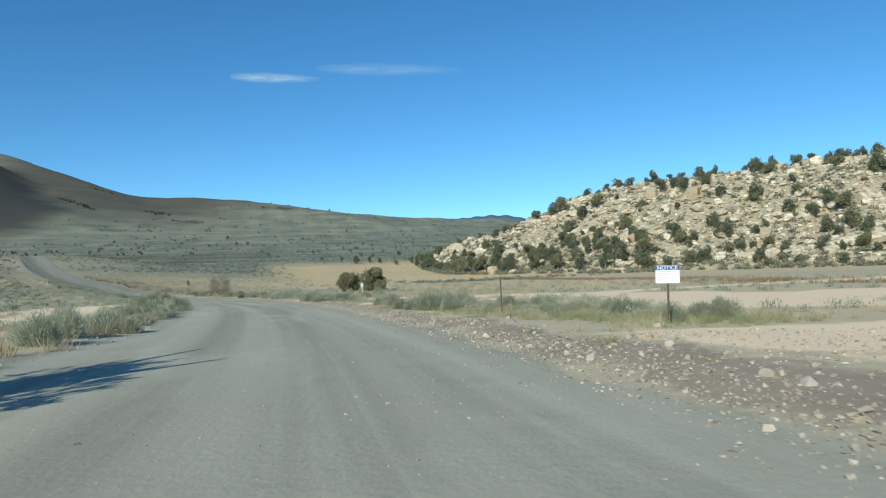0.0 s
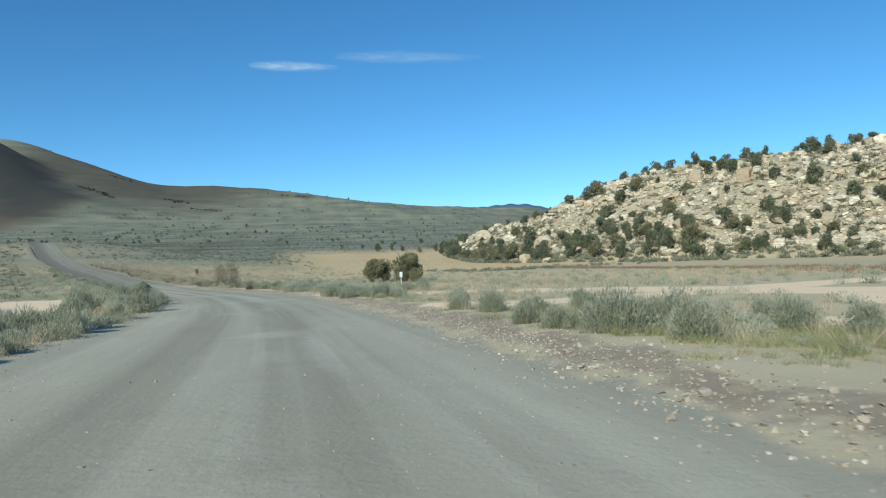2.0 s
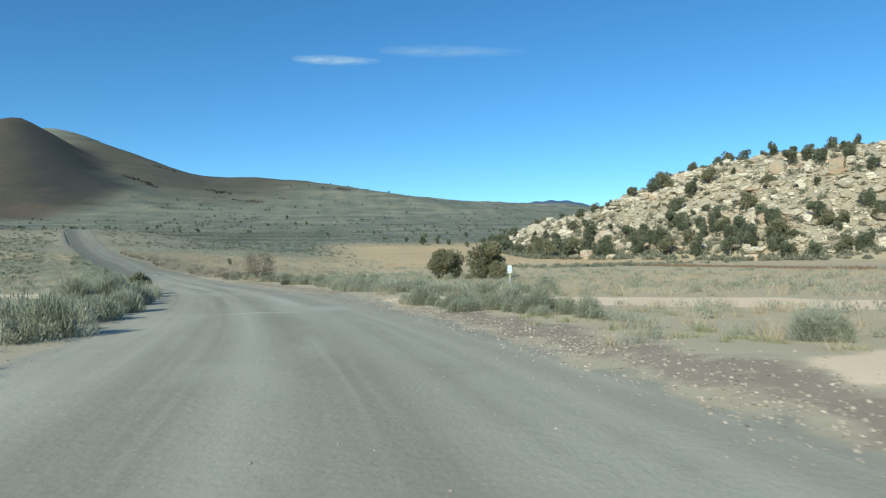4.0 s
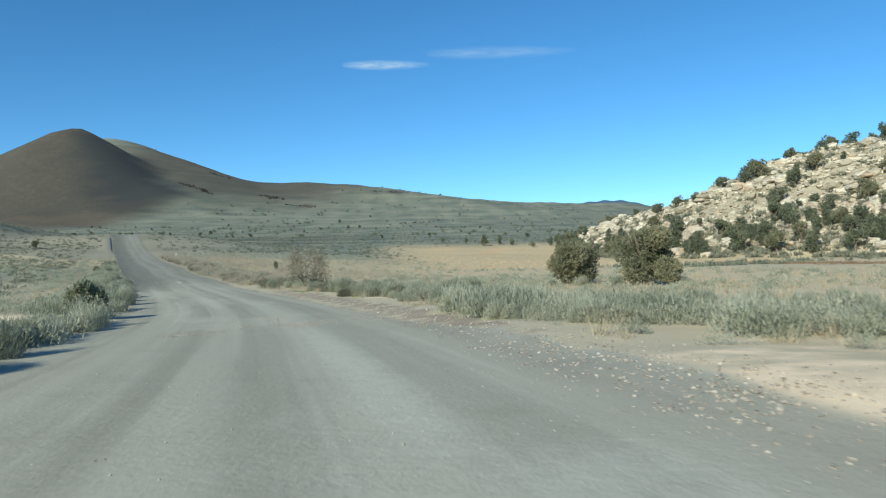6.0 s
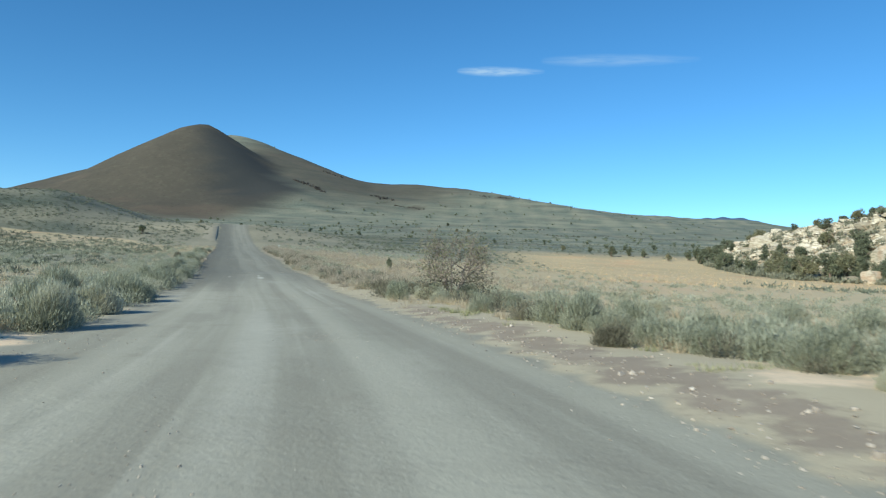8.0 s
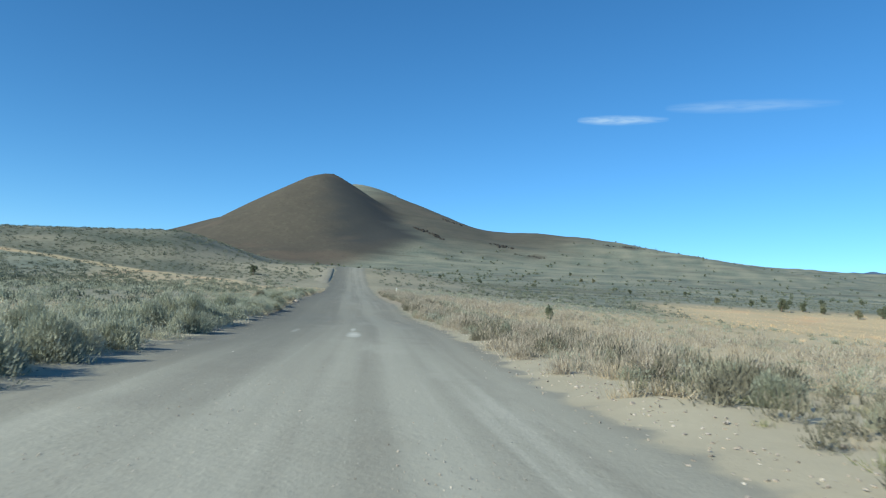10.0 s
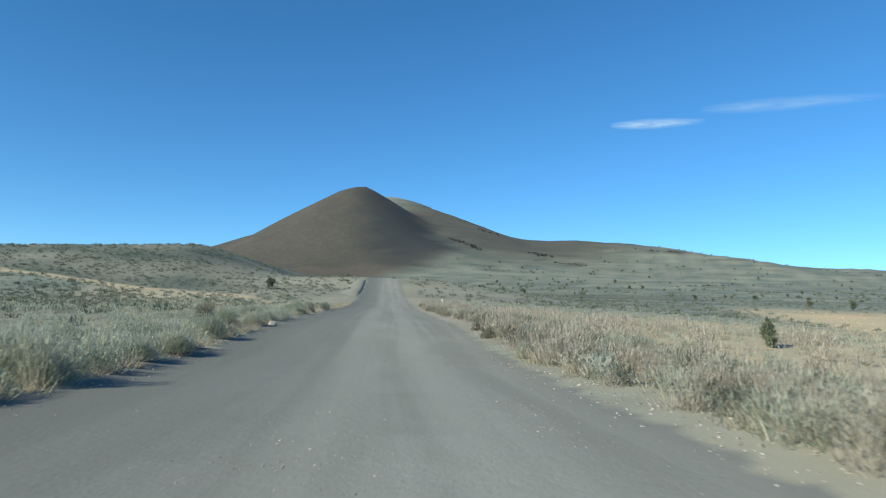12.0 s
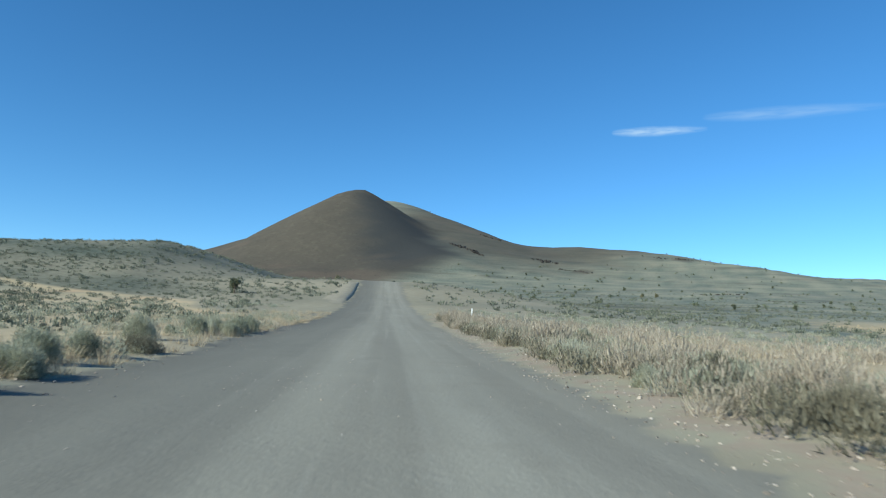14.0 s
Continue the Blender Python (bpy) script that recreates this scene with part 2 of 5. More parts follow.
def make_stone(name, each):
    n = Nodes(name)
    r = n.each() if each else n.island()
    c = n.mix(n.math("POWER", r, 2.6), (0.25, 0.21, 0.17), (0.66, 0.59, 0.50))
    c = n.mix(n.noise(0.06, 4, 0.6), c, (0.42, 0.35, 0.29))
    n.set(Base_Color=c, Roughness=0.9)
    return n.mat


STONE, GRAVEL = make_stone("roadside_stone", True), make_stone("loose_gravel", False)


def make_cloud():
    n = Nodes("thin_cloud")
    uv = n.attr("spot", "Vector")
    wisp = n.noise(0.3, 3, 0.5, vector=n.node("ShaderNodeMapping", Vector=uv, Scale=(1.6, 0.5, 1)).outputs[0])
    lens = n.attr("thick")
    fac = n.math("MULTIPLY", n.steps(wisp, 0.05, 0.75), lens)
    n.tree.nodes.remove(n.bsdf)
    glow = n.node("ShaderNodeEmission", Color=(0.80, 0.88, 1.0), Strength=0.8)
    clear = n.node("ShaderNodeBsdfTransparent")
    m = n.node("ShaderNodeMixShader", Fac=fac)
    n.tree.links.new(clear.outputs[0], m.inputs[1]), n.tree.links.new(glow.outputs[0], m.inputs[2])
    n.tree.links.new(m.outputs[0], n.tree.nodes["Material Output"].inputs["Surface"])
    return n.mat



# ---- the lie of the land ----
def sstep(a, b, v):
    u = np.clip((v - a) / (b - a), 0, 1)
    return u * u * (3 - 2 * u)


def smax(a, b, k):
    h = np.clip(0.5 + 0.5 * (a - b) / k, 0, 1)
    return b * (1 - h) + a * h + k * h * (1 - h)


def waves(x, y, size, seed, octaves=3):
    """Smooth uneven ground, about -1 to 1, from turned sine waves."""
    rng = np.random.RandomState(seed)
    out, amp = 0.0, 1.0
    for n in range(octaves):
        for m in range(4):
            a, p, q = rng.uniform(0, 6.283, 3)
            k = 6.283 / (size * rng.uniform(0.7, 1.4))
            out = out + amp * np.sin(k * (x * np.cos(a) + y * np.sin(a)) + p + 0.8 * np.sin(0.6 * k * (y * np.cos(a) - x * np.sin(a)) + q))
        size, amp = size / 2.1, amp * 0.5
    return out / 4.0


PLAIN_Q = [-4000, 60, 150, 200, 257, 320, 400, 640, 850, 1050, 1300, 1700, 2300, 6000]
PLAIN_Z = [-2, 0, 1.0, 2.8, 6, 11, 16, 34, 53, 76, 112, 135, 120, 60]


def plain(x, y):
    q, p = -0.42 * x + 0.91 * y, 0.91 * x + 0.42 * y
    z = sum(np.interp(q + d, PLAIN_Q, PLAIN_Z) for d in (-40, -20, 0, 20, 40)) / 5
    return z * (1 - 0.40 * sstep(20, 110, p) * (1 - sstep(240, 400, q)))


def cinder(x, y, cx, cy, top, slope, core, foot):
    r = np.hypot(x - cx, y - cy)
    return top - slope * (np.sqrt(r * r + core * core) - core) + foot * (1 - np.exp(-np.maximum(r - 200, 0) / 150))


def ridge(x, y, a, b, za, zb, back, near, fall):
    dx, dy = b[0] - a[0], b[1] - a[1]
    length = np.hypot(dx, dy)
    u = ((x - a[0]) * dx + (y - a[1]) * dy) / length
    n = ((x - a[0]) * dy - (y - a[1]) * dx) / length
    over = np.maximum(np.maximum(-u, u - length), 0)
    w = np.where(n > 0, near, back)
    return za + (zb - za) * np.clip(u / length, 0, 1) + 60 - np.sqrt((n / w) ** 2 + 1) * 60 - over * fall


def shoulder(x, y, cx, cy, top, right, left):
    """A hill that falls gently to its right and steeply to its left."""
    u, v = (x - cx) * 0.80 + (y - cy) * 0.60, (y - cy) * 0.80 - (x - cx) * 0.60
    u = np.where(u < 0, u * left / right, u)
    return top - right * (np.sqrt(u * u + v * v + 36) - 6)


def far_hills(x, y):
    z = plain(x, y)
    z = smax(z, cinder(x, y, -817.2, 1130.3, 265, 0.654, 28.6, -10), 20)
    z = smax(z, shoulder(x, y, -897.2, 1360.5, 300, 0.379, 0.401), 8)
    z = smax(z, ridge(x, y, (-604.8, 1445.9), (-365, 2327), 197.7, 227, 300, 242, 0.25), 25)
    z = smax(z, ridge(x, y, (-365, 2327), (218, 1962), 227, 162.5, 300, 242, 0.25), 25)
    z = smax(z, ridge(x, y, (-440, 215), (-317, 352.5), 26, 39, 300, 135, 0.13), 10)
    return z


def foot_shift(m):
    """How far the foot of the rocky hill draws back along its length, and how much steeper its low end rises."""
    return np.interp(m, [-320, -265, -241, -209, -182], [135, 74, 46, 20, 0]), np.interp(m, [-265, -235, -200], [2.0, 1.6, 1.0])


def outcrop(x, y):
    """Height of the rocky hill over the plain, and how far behind its foot."""
    m = 0.75 * x - 0.66 * y
    back, steep = foot_shift(m)
    n = (0.66 * x + 0.75 * y - 208 - back) * steep
    n = n + 5 * waves(x, y, 45, 5, 2)
    crest = np.interp(m, [-400, -290, -277, -264, -235, -205, -182, -165, -140, -110, -60, 0, 120, 400], [0, 0, 3, 8, 13, 19.5, 27, 33.5, 37.5, 39, 39.5, 42, 46, 40])
    up = 0.74 * sstep(0, 72, n) + 0.26 * sstep(25, 105, n)
    ledges = 0.9 * sstep(8, 30, n) * np.sin(n / 3.6 + 1.5 * waves(x, y, 30, 6, 2)) * sstep(2, 12, crest)
    return crest * up * (1 - 0.5 * sstep(150, 500, n)) + ledges, n


ROAD = [(16, -90), (9.5, -45), (3.5, -14), (-1.0, 2), (-4.2, 16), (-8.2, 31), (-13, 47), (-19.6, 64), (-29, 84), (-40, 102.5),
        (-50.6, 118.5), (-61.2, 135), (-72, 150.5), (-83, 166.5), (-100, 191), (-126, 229), (-158, 275), (-194, 327), (-235, 388)]
ROAD_Z = [0, 0, 0, 0, 0, 0, 0, 0, 0, 0.2, 0.66, 1.4, 1.98, 3.4, 4.9, 7.6, 13.0, 21.2, 19.5]


def spline(points, step):
    """Points every step metres or so along a smooth line through the given ones."""
    p = np.array(points, float)
    p = np.vstack([2 * p[0] - p[1], p, 2 * p[-1] - p[-2]])
    out = []
    for a, b, c, d in zip(p, p[1:], p[2:], p[3:]):
        for u in np.arange(0, 1, step / np.linalg.norm(c[:2] - b[:2])):
            out.append(0.5 * (2 * b + (c - a) * u + (2 * a - 5 * b + 4 * c - d) * u * u + (3 * b - a - 3 * c + d) * u ** 3))
    return np.array(out)


LINE = spline([(x, y, z) for (x, y), z in zip(ROAD, ROAD_Z)], 1.5)


def along(line, x, y, reach):
    """For each place: signed distance from a line (+ to its right), and the index of the nearest point; far places get the reach."""
    x, y = np.asarray(x, float), np.asarray(y, float)
    shape = x.shape
    x, y = x.ravel(), y.ravel()
    dist, index = np.full(len(x), float(reach)), np.zeros(len(x), int)
    lo, hi = line[:, :2].min(0) - reach, line[:, :2].max(0) + reach
    some = np.nonzero((x > lo[0]) & (x < hi[0]) & (y > lo[1]) & (y < hi[1]))[0]
    way = np.gradient(line[:, :2], axis=0)
    way /= np.linalg.norm(way, axis=1)[:, None]
    for k in range(0, len(some), 20000):
        s = some[k:k + 20000]
        d2 = (x[s, None] - line[:, 0]) ** 2 + (y[s, None] - line[:, 1]) ** 2
        i = d2.argmin(1)
        ex, ey = x[s] - line[i, 0], y[s] - line[i, 1]
        side = ex * way[i, 1] - ey * way[i, 0]
        whole = np.sqrt(d2[np.arange(len(s)), i])
        d = np.where(whole < 12, side, np.where(side < 0, -1, 1) * whole)
        dist[s], index[s] = np.clip(d, -reach, reach), i
    return dist.reshape(shape), index.reshape(shape)


def height(x, y, road=None):
    """Height of the ground. road: (distance, index) from along(), where it is known already."""
    x, y = np.asarray(x, float), np.asarray(y, float)
    d, i = road if road is not None else along(LINE, x, y, 90)
    natural = far_hills(x, y)
    hill, n = outcrop(x, y)
    natural = natural + hill + 0.10 * waves(x, y, 23, 3, 3) + sstep(250, 900, np.hypot(x + 40, y - 90)) * 2.5 * waves(x, y, 160, 4, 3)
    a = np.abs(d)
    keep = 1 - sstep(7, 75, a)
    z = LINE[i, 2] * keep + natural * (1 - keep)
    berm = 0.16 * sstep(4.2, 6.4, a) * (1 - sstep(7, 13, a)) * (1 + 0.5 * waves(x, y, 9, 8, 2))
    crown = 0.05 * (1 - np.clip(a / 5, 0, 1) ** 2) - 0.03
    return z + berm + crown



# ---- mesh helpers ----
def mesh_from(name, verts, faces, material, smooth=False):
    """A mesh from arrays: verts (n, 3) and faces (m, 3 or 4)."""
    verts, faces = np.asarray(verts, np.float32), np.asarray(faces, np.int32)
    me = bpy.data.meshes.new(name)
    k = faces.shape[1]
    me.vertices.add(len(verts)), me.loops.add(faces.size), me.polygons.add(len(faces))
    me.vertices.foreach_set("co", verts.ravel())
    me.loops.foreach_set("vertex_index", faces.ravel())
    me.polygons.foreach_set("loop_start", np.arange(0, faces.size, k, dtype=np.int32))
    me.polygons.foreach_set("use_smooth", np.full(len(faces), smooth))
    me.update(calc_edges=True)
    me.materials.append(material)
    return me


def tris_mesh(name, tris, material):
    """A mesh of loose triangles (n, 3, 3)."""
    tris = np.asarray(tris, np.float32).reshape(-1, 3)
    return mesh_from(name, tris, np.arange(len(tris), dtype=np.int32).reshape(-1, 3), material)


def part(name, shape, material, parent, label=""):
    """A bmesh or mesh as ONE mesh object under a thing or a part."""
    if isinstance(shape, bmesh.types.BMesh):
        me = bpy.data.meshes.new(name)
        shape.to_mesh(me), shape.free()
        me.materials.append(material)
    else:
        me = shape
    ob = new(name, me)
    ob.parent = parent
    return tagged(ob, label)


# ---- the ground ----
def graded(lo, hi, a, b, step, grow):
    """Even steps from a to b, and growing ones out to lo and hi."""
    mid = list(np.arange(a, b, step))
    out, s = [], step
    while mid[-1] < hi:
        s = min(s * grow, 90)
        mid.append(mid[-1] + s)
    s = step
    while (out[-1] if out else mid[0]) > lo:
        s = min(s * grow, 90)
        out.append((out[-1] if out else mid[0]) - s)
    return np.array(out[::-1] + mid)


def left_edge(y):
    """How far the gravel reaches to the left of the road's line."""
    return 4.2 + 0.45 * (1 - sstep(36, 50, y)) + 1.4 * (1 - sstep(14, 30, y)) + 0.8 * sstep(122, 142, y)


SIDE = spline([(-15, 71, 0), (-9, 66.5, 0), (0, 62.5, 0), (10, 52, 0), (17, 38, 0), (24, 26, 0), (45, 5, 0)], 1.5)
FORK = spline([(-9, 40, 0), (-3, 45.5, 0), (4, 49.5, 0), (13, 54.6, 0), (26, 60, 0), (60, 66, 0)], 1.5)
TRAIL = spline([(-116, 206, 0), (-132, 212.5, 0), (-150, 222, 0), (-166, 235, 0), (-195, 246, 0), (-215, 246, 0), (-249, 243.6, 0), (-300, 232, 0)], 1.5)
gx = graded(-4300, 4300, -180, 30, 1.0, 1.029)
gy = graded(-1500, 4600, -12, 215, 1.0, 1.029)
X, Y = np.meshgrid(gx, gy)
near_road = along(LINE, X, Y, 90)
Z = height(X, Y, near_road)
d_road, i_road = near_road
hill, behind = outcrop(X, Y)
wob = waves(X, Y, 7, 11, 3)
half = np.where(d_road > 0, 4.75 + 1.4 * np.exp(-((Y - 69) / 6.5) ** 2), left_edge(Y)) + 0.3 * waves(X, Y, 11, 12, 2)
m_road = 1 - sstep(half - 0.7, half + 0.7, np.abs(d_road))
d_side, _ = along(SIDE, X, Y, 30)
d_trail, _ = along(TRAIL, X, Y, 30)
m_sand = np.maximum(0.95 * (1 - sstep(1.6, 4.6, np.abs(d_side) + 0.8 * wob)) * sstep(6, 13, d_road), 0)
d_fork, _ = along(FORK, X, Y, 30)
m_sand = np.maximum(m_sand, 0.95 * (1 - sstep(1.2, 2.8, np.abs(d_fork) + 0.5 * wob)) * sstep(5.5, 7.5, d_road))
for cx, cy, ax, ay in ((14, 36, 5.5, 15), (10.5, 14.2, 7.5, 4.0), (24, 33, 9, 8), (-40, 75, 9.5, 12), (-38.8, 91.5, 2.2, 2.6), (40, 60, 18, 5)):
    m_sand = np.maximum(m_sand, 1 - sstep(0.6, 1.15, np.hypot((X - cx) / ax, (Y - cy) / ay) + 0.15 * wob))
for cx, cy, ax, ay in ((-25.4, 94.4, 1.9, 2.6), (-31.3, 105.6, 0.9, 2.0), (-33.0, 111.0, 0.9, 1.8)):
    m_sand = np.maximum(m_sand, 0.52 * (1 - sstep(0.5, 1.3, np.hypot((X - cx) / ax, (Y - cy) / ay) + 0.3 * wob)))
m_sand = np.maximum(m_sand, sstep(8.2, 10.0, -d_road + 0.6 * wob) * (1 - sstep(16, 21, -d_road + 1.5 * wob)) * sstep(38, 46, Y) * (1 - sstep(82, 90, Y + 2 * wob)))
m_sand = np.maximum(m_sand, (0.42 - 0.2 * sstep(66, 78, Y)) * (1 - sstep(0, 1.7, np.abs(np.abs(d_road) - half - 0.5) + 0.8 * wob)) * (d_road > 0) * (1 - sstep(95, 110, Y)))
m_sand = np.maximum(m_sand, 0.5 * (1 - sstep(0.7, 1.1, np.hypot((X - 7) / 9, (Y - 9) / 10))) * (d_road > 3))
m_sand = np.maximum(m_sand, 1 - sstep(0.6, 1.1, np.hypot((X - 3.2) / 2.6, (Y - 35) / 3.5) + 0.15 * wob))
m_sand = np.maximum(m_sand, 0.62 * np.exp(-((Y - 66) / 7) ** 2) * sstep(4.2, 5.2, d_road) * (1 - sstep(8.0, 9.8, d_road + 0.6 * wob)))
m_bank = 0.8 * sstep(4.6, 5.4, d_road) * (1 - sstep(6.2, 6.9, d_road - 1.1 * (1 - sstep(9, 20, Y)) + 0.5 * wob)) * (1 - sstep(104, 116, Y)) * sstep(-8, 0, Y) * (1 - 0.85 * np.exp(-((Y - 67) / 6) ** 2))
m_sand = m_sand * (1 - 0.9 * m_bank)
m_bank = np.maximum(m_bank, 0.62 * sstep(4.6, 5.2, d_road) * (1 - sstep(5.9, 7.2, d_road + 0.7 * wob)) * sstep(150, 168, Y) * (1 - sstep(225, 250, Y)))
field_q, field_p = -0.42 * X + 0.91 * Y, 0.91 * X + 0.42 * Y
m_field = sstep(-8, 20, X + 0.26 * (Y - 165) + 46 + 6 * wob) * sstep(150, 176, Y - np.maximum(X + 17, 0) + 6 * wob) * (1 - sstep(330, 390, field_q)) * (1 - sstep(-2, 8, behind)) * (1 - sstep(150, 210, field_p))
m_field = np.maximum(m_field, 0.7 * (1 - sstep(0.9, 2.6, np.abs(d_trail) + 0.6 * wob)))
m_field = m_field * (0.85 + 0.15 * np.clip(waves(X, Y, 30, 14, 2), -1, 1))
m_field = np.maximum(m_field, 0.42 * sstep(-75, -50, behind) * (1 - sstep(6, 20, behind)) * (hill > -1) * (X > 0) * (Y < 320))
m_field = np.maximum(m_field, 0.5 * sstep(5, 9, d_road) * (1 - sstep(55, 80, d_road)) * sstep(125, 140, Y) * (1 - sstep(215, 240, Y)))
# straw-coloured ground between the shrubs on both sides of the road
m_straw = 0.5 * sstep(4.5, 7, -d_road + wob) * (1 - sstep(60, 80, -d_road)) * sstep(95, 150, Y) * (1 - sstep(-2, 1, d_trail + wob)) * (0.75 + 0.35 * waves(X, Y, 12, 37, 2))
m_straw = np.maximum(m_straw, 0.45 * sstep(8, 13, d_road + wob) * (1 - sstep(60, 90, d_road)) * sstep(70, 90, Y) * (1 - sstep(150, 176, Y)) * (0.8 + 0.35 * waves(X, Y, 14, 38, 2)))
m_straw = np.maximum(m_straw, 0.3 * sstep(6, 10, np.abs(d_road) + wob) * (1 - sstep(40, 70, np.abs(d_road))) * (1 - sstep(70, 90, Y)))
# thick sage on the rise beyond the trail
m_thick = (1 - sstep(-160, -100, X)) * np.maximum(sstep(0.5, 3, d_trail + wob), sstep(238, 262, Y)) * (1 - sstep(420, 560, np.hypot(X + 60, Y - 150)))
m_rock = sstep(3, 16, behind + 4 * wob) * sstep(0.8, 3.5, hill)
cone_r = np.hypot(X + 826, Y - 1131)
back_r = np.hypot(X + 870, Y - 1442)
front = cinder(X, Y, -817.2, 1130.3, 265, 0.654, 28.6, -10)
rear = shoulder(X, Y, -897.2, 1360.5, 300, 0.379, 0.401)
m_cone = (1 - sstep(350, 520, cone_r + 30 * waves(X, Y, 90, 15, 3))) * np.maximum(sstep(-3, 3, front - rear + 3 * waves(X, Y, 25, 15, 2)), (1 - sstep(-590, -525, X)) * (1 - sstep(-40, 15, Y - 1130 + 0.115 * (X + 817) + 12 * waves(X, Y, 40, 15, 2))))
m_cone = np.maximum(m_cone, 0.8 * sstep(-880, -740, X) * (1 - sstep(400, 620, back_r + 30 * waves(X, Y, 120, 16, 3))))
for cx, cy, ax, ay in ((-640, 1262, 38, 9), (-612, 1545, 34, 9), (-430, 1150, 45, 7), (-120, 900, 60, 6), (-330, 1330, 55, 7)):
    m_cone = np.maximum(m_cone, 0.95 * (1 - sstep(0.5, 1.1, np.hypot(((X - cx) * 0.9 + (Y - cy) * 0.3) / ax, ((Y - cy) * 0.9 - (X - cx) * 0.3) / ay) + 0.25 * waves(X, Y, 30, 18, 2))))
m_cone = np.maximum(m_cone, 0.7 * (1 - sstep(0.6, 1.1, np.hypot((X + 196) / 16, (Y - 190) / 9) + 0.1 * wob)))
# the shade on the cone's right flank, painted as a fan of darker ash
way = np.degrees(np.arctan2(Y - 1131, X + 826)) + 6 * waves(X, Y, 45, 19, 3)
m_flank_shade = sstep(-58, -36, way) * (1 - sstep(-10, 2, way)) * sstep(15, 70, cone_r) * (1 - sstep(240, 380, cone_r + 30 * waves(X, Y, 60, 20, 2)))
m_sage = np.clip((0.25 + 0.4 * sstep(120, 150, Y) + (0.75 - 0.4 * sstep(120, 150, Y)) * sstep(18, 75, np.abs(d_road))) * (1 - 0.85 * sstep(-60, -20, X) * (1 - sstep(240, 300, Y))) * (0.85 + 0.2 * waves(X, Y, 60, 17, 2)), 0, 1) * (1 - m_sand)

nx, ny = len(gx), len(gy)
q = (np.arange(ny - 1)[:, None] * nx + np.arange(nx - 1)[None]).ravel()
ground_mesh = mesh_from("ground", np.stack([X, Y, Z], -1).reshape(-1, 3), np.stack([q, q + 1, q + nx + 1, q + nx], 1), GROUND, True)


def store(me, name, kind, values):
    at = me.attributes.new(name, kind, "POINT")
    key = {"FLOAT_COLOR": "color", "FLOAT_VECTOR": "vector", "FLOAT": "value"}[kind]
    at.data.foreach_set(key, np.asarray(values, np.float32).ravel())


store(ground_mesh, "mask_a", "FLOAT_COLOR", np.stack([m_road.ravel(), m_sand.ravel(), np.clip(np.maximum(m_field, m_straw), 0, 1).ravel(), m_flank_shade.ravel()], 1))
store(ground_mesh, "mask_b", "FLOAT_COLOR", np.stack([m_rock.ravel(), m_cone.ravel(), m_sage.ravel(), m_thick.ravel()], 1))
store(ground_mesh, "lane", "FLOAT_VECTOR", np.stack([d_road.ravel(), i_road.ravel() * 1.5, m_bank.ravel()], 1))
ground = tagged(new("ground", ground_mesh), "dry sagebrush plain with a grey gravel road and hills", "ground", kind="structure")


def lies(x, y):
    """Height of the built ground at single places."""
    x, y = np.atleast_1d(np.asarray(x, float)), np.atleast_1d(np.asarray(y, float))
    i = np.clip(np.searchsorted(gx, x) - 1, 0, nx - 2)
    j = np.clip(np.searchsorted(gy, y) - 1, 0, ny - 2)
    u, v = (x - gx[i]) / (gx[i + 1] - gx[i]), (y - gy[j]) / (gy[j + 1] - gy[j])
    return (Z[j, i] * (1 - u) + Z[j, i + 1] * u) * (1 - v) + (Z[j + 1, i] * (1 - u) + Z[j + 1, i + 1] * u) * v


def mask_at(mask, x, y):
    i = np.clip(np.searchsorted(gx, x) - 1, 0, nx - 1)
    j = np.clip(np.searchsorted(gy, y) - 1, 0, ny - 1)
    return mask[j, i]


# ---- a steep earth bank left of the road where it climbs ----
def bank_mesh():
    way = np.gradient(LINE[:, :2], axis=0)
    way /= np.linalg.norm(way, axis=1)[:, None]
    rows, side = range(264, 312), ((5.0, -0.3), (5.5, 0.25), (6.0, 0.45), (7.5, 0.5), (11.5, -0.3))
    verts = []
    for k in rows:
        swell = min(1.0, (k - 264) / 12, (311 - k) / 8) * (0.95 + 0.08 * math.sin(k * 0.9) + 0.04 * math.sin(k * 2.3))
        for d, z in side:
            x, y = LINE[k, 0] - d * way[k, 1], LINE[k, 1] + d * way[k, 0]
            verts.append((x, y, LINE[k, 2] + (z * swell if z > 0 else z)))
    n = len(side)
    faces = [(r * n + c, r * n + c + 1, (r + 1) * n + c + 1, (r + 1) * n + c) for r in range(len(rows) - 1) for c in range(n - 1)]
    return mesh_from("earth_bank", verts, faces, plain_paint("bank_earth", (0.36, 0.315, 0.23), 0.95, grain=0.5, size=0.9), True)


tagged(new("earth_bank", bank_mesh()), "steep pale earth bank beside the climbing road", "bank", kind="structure")


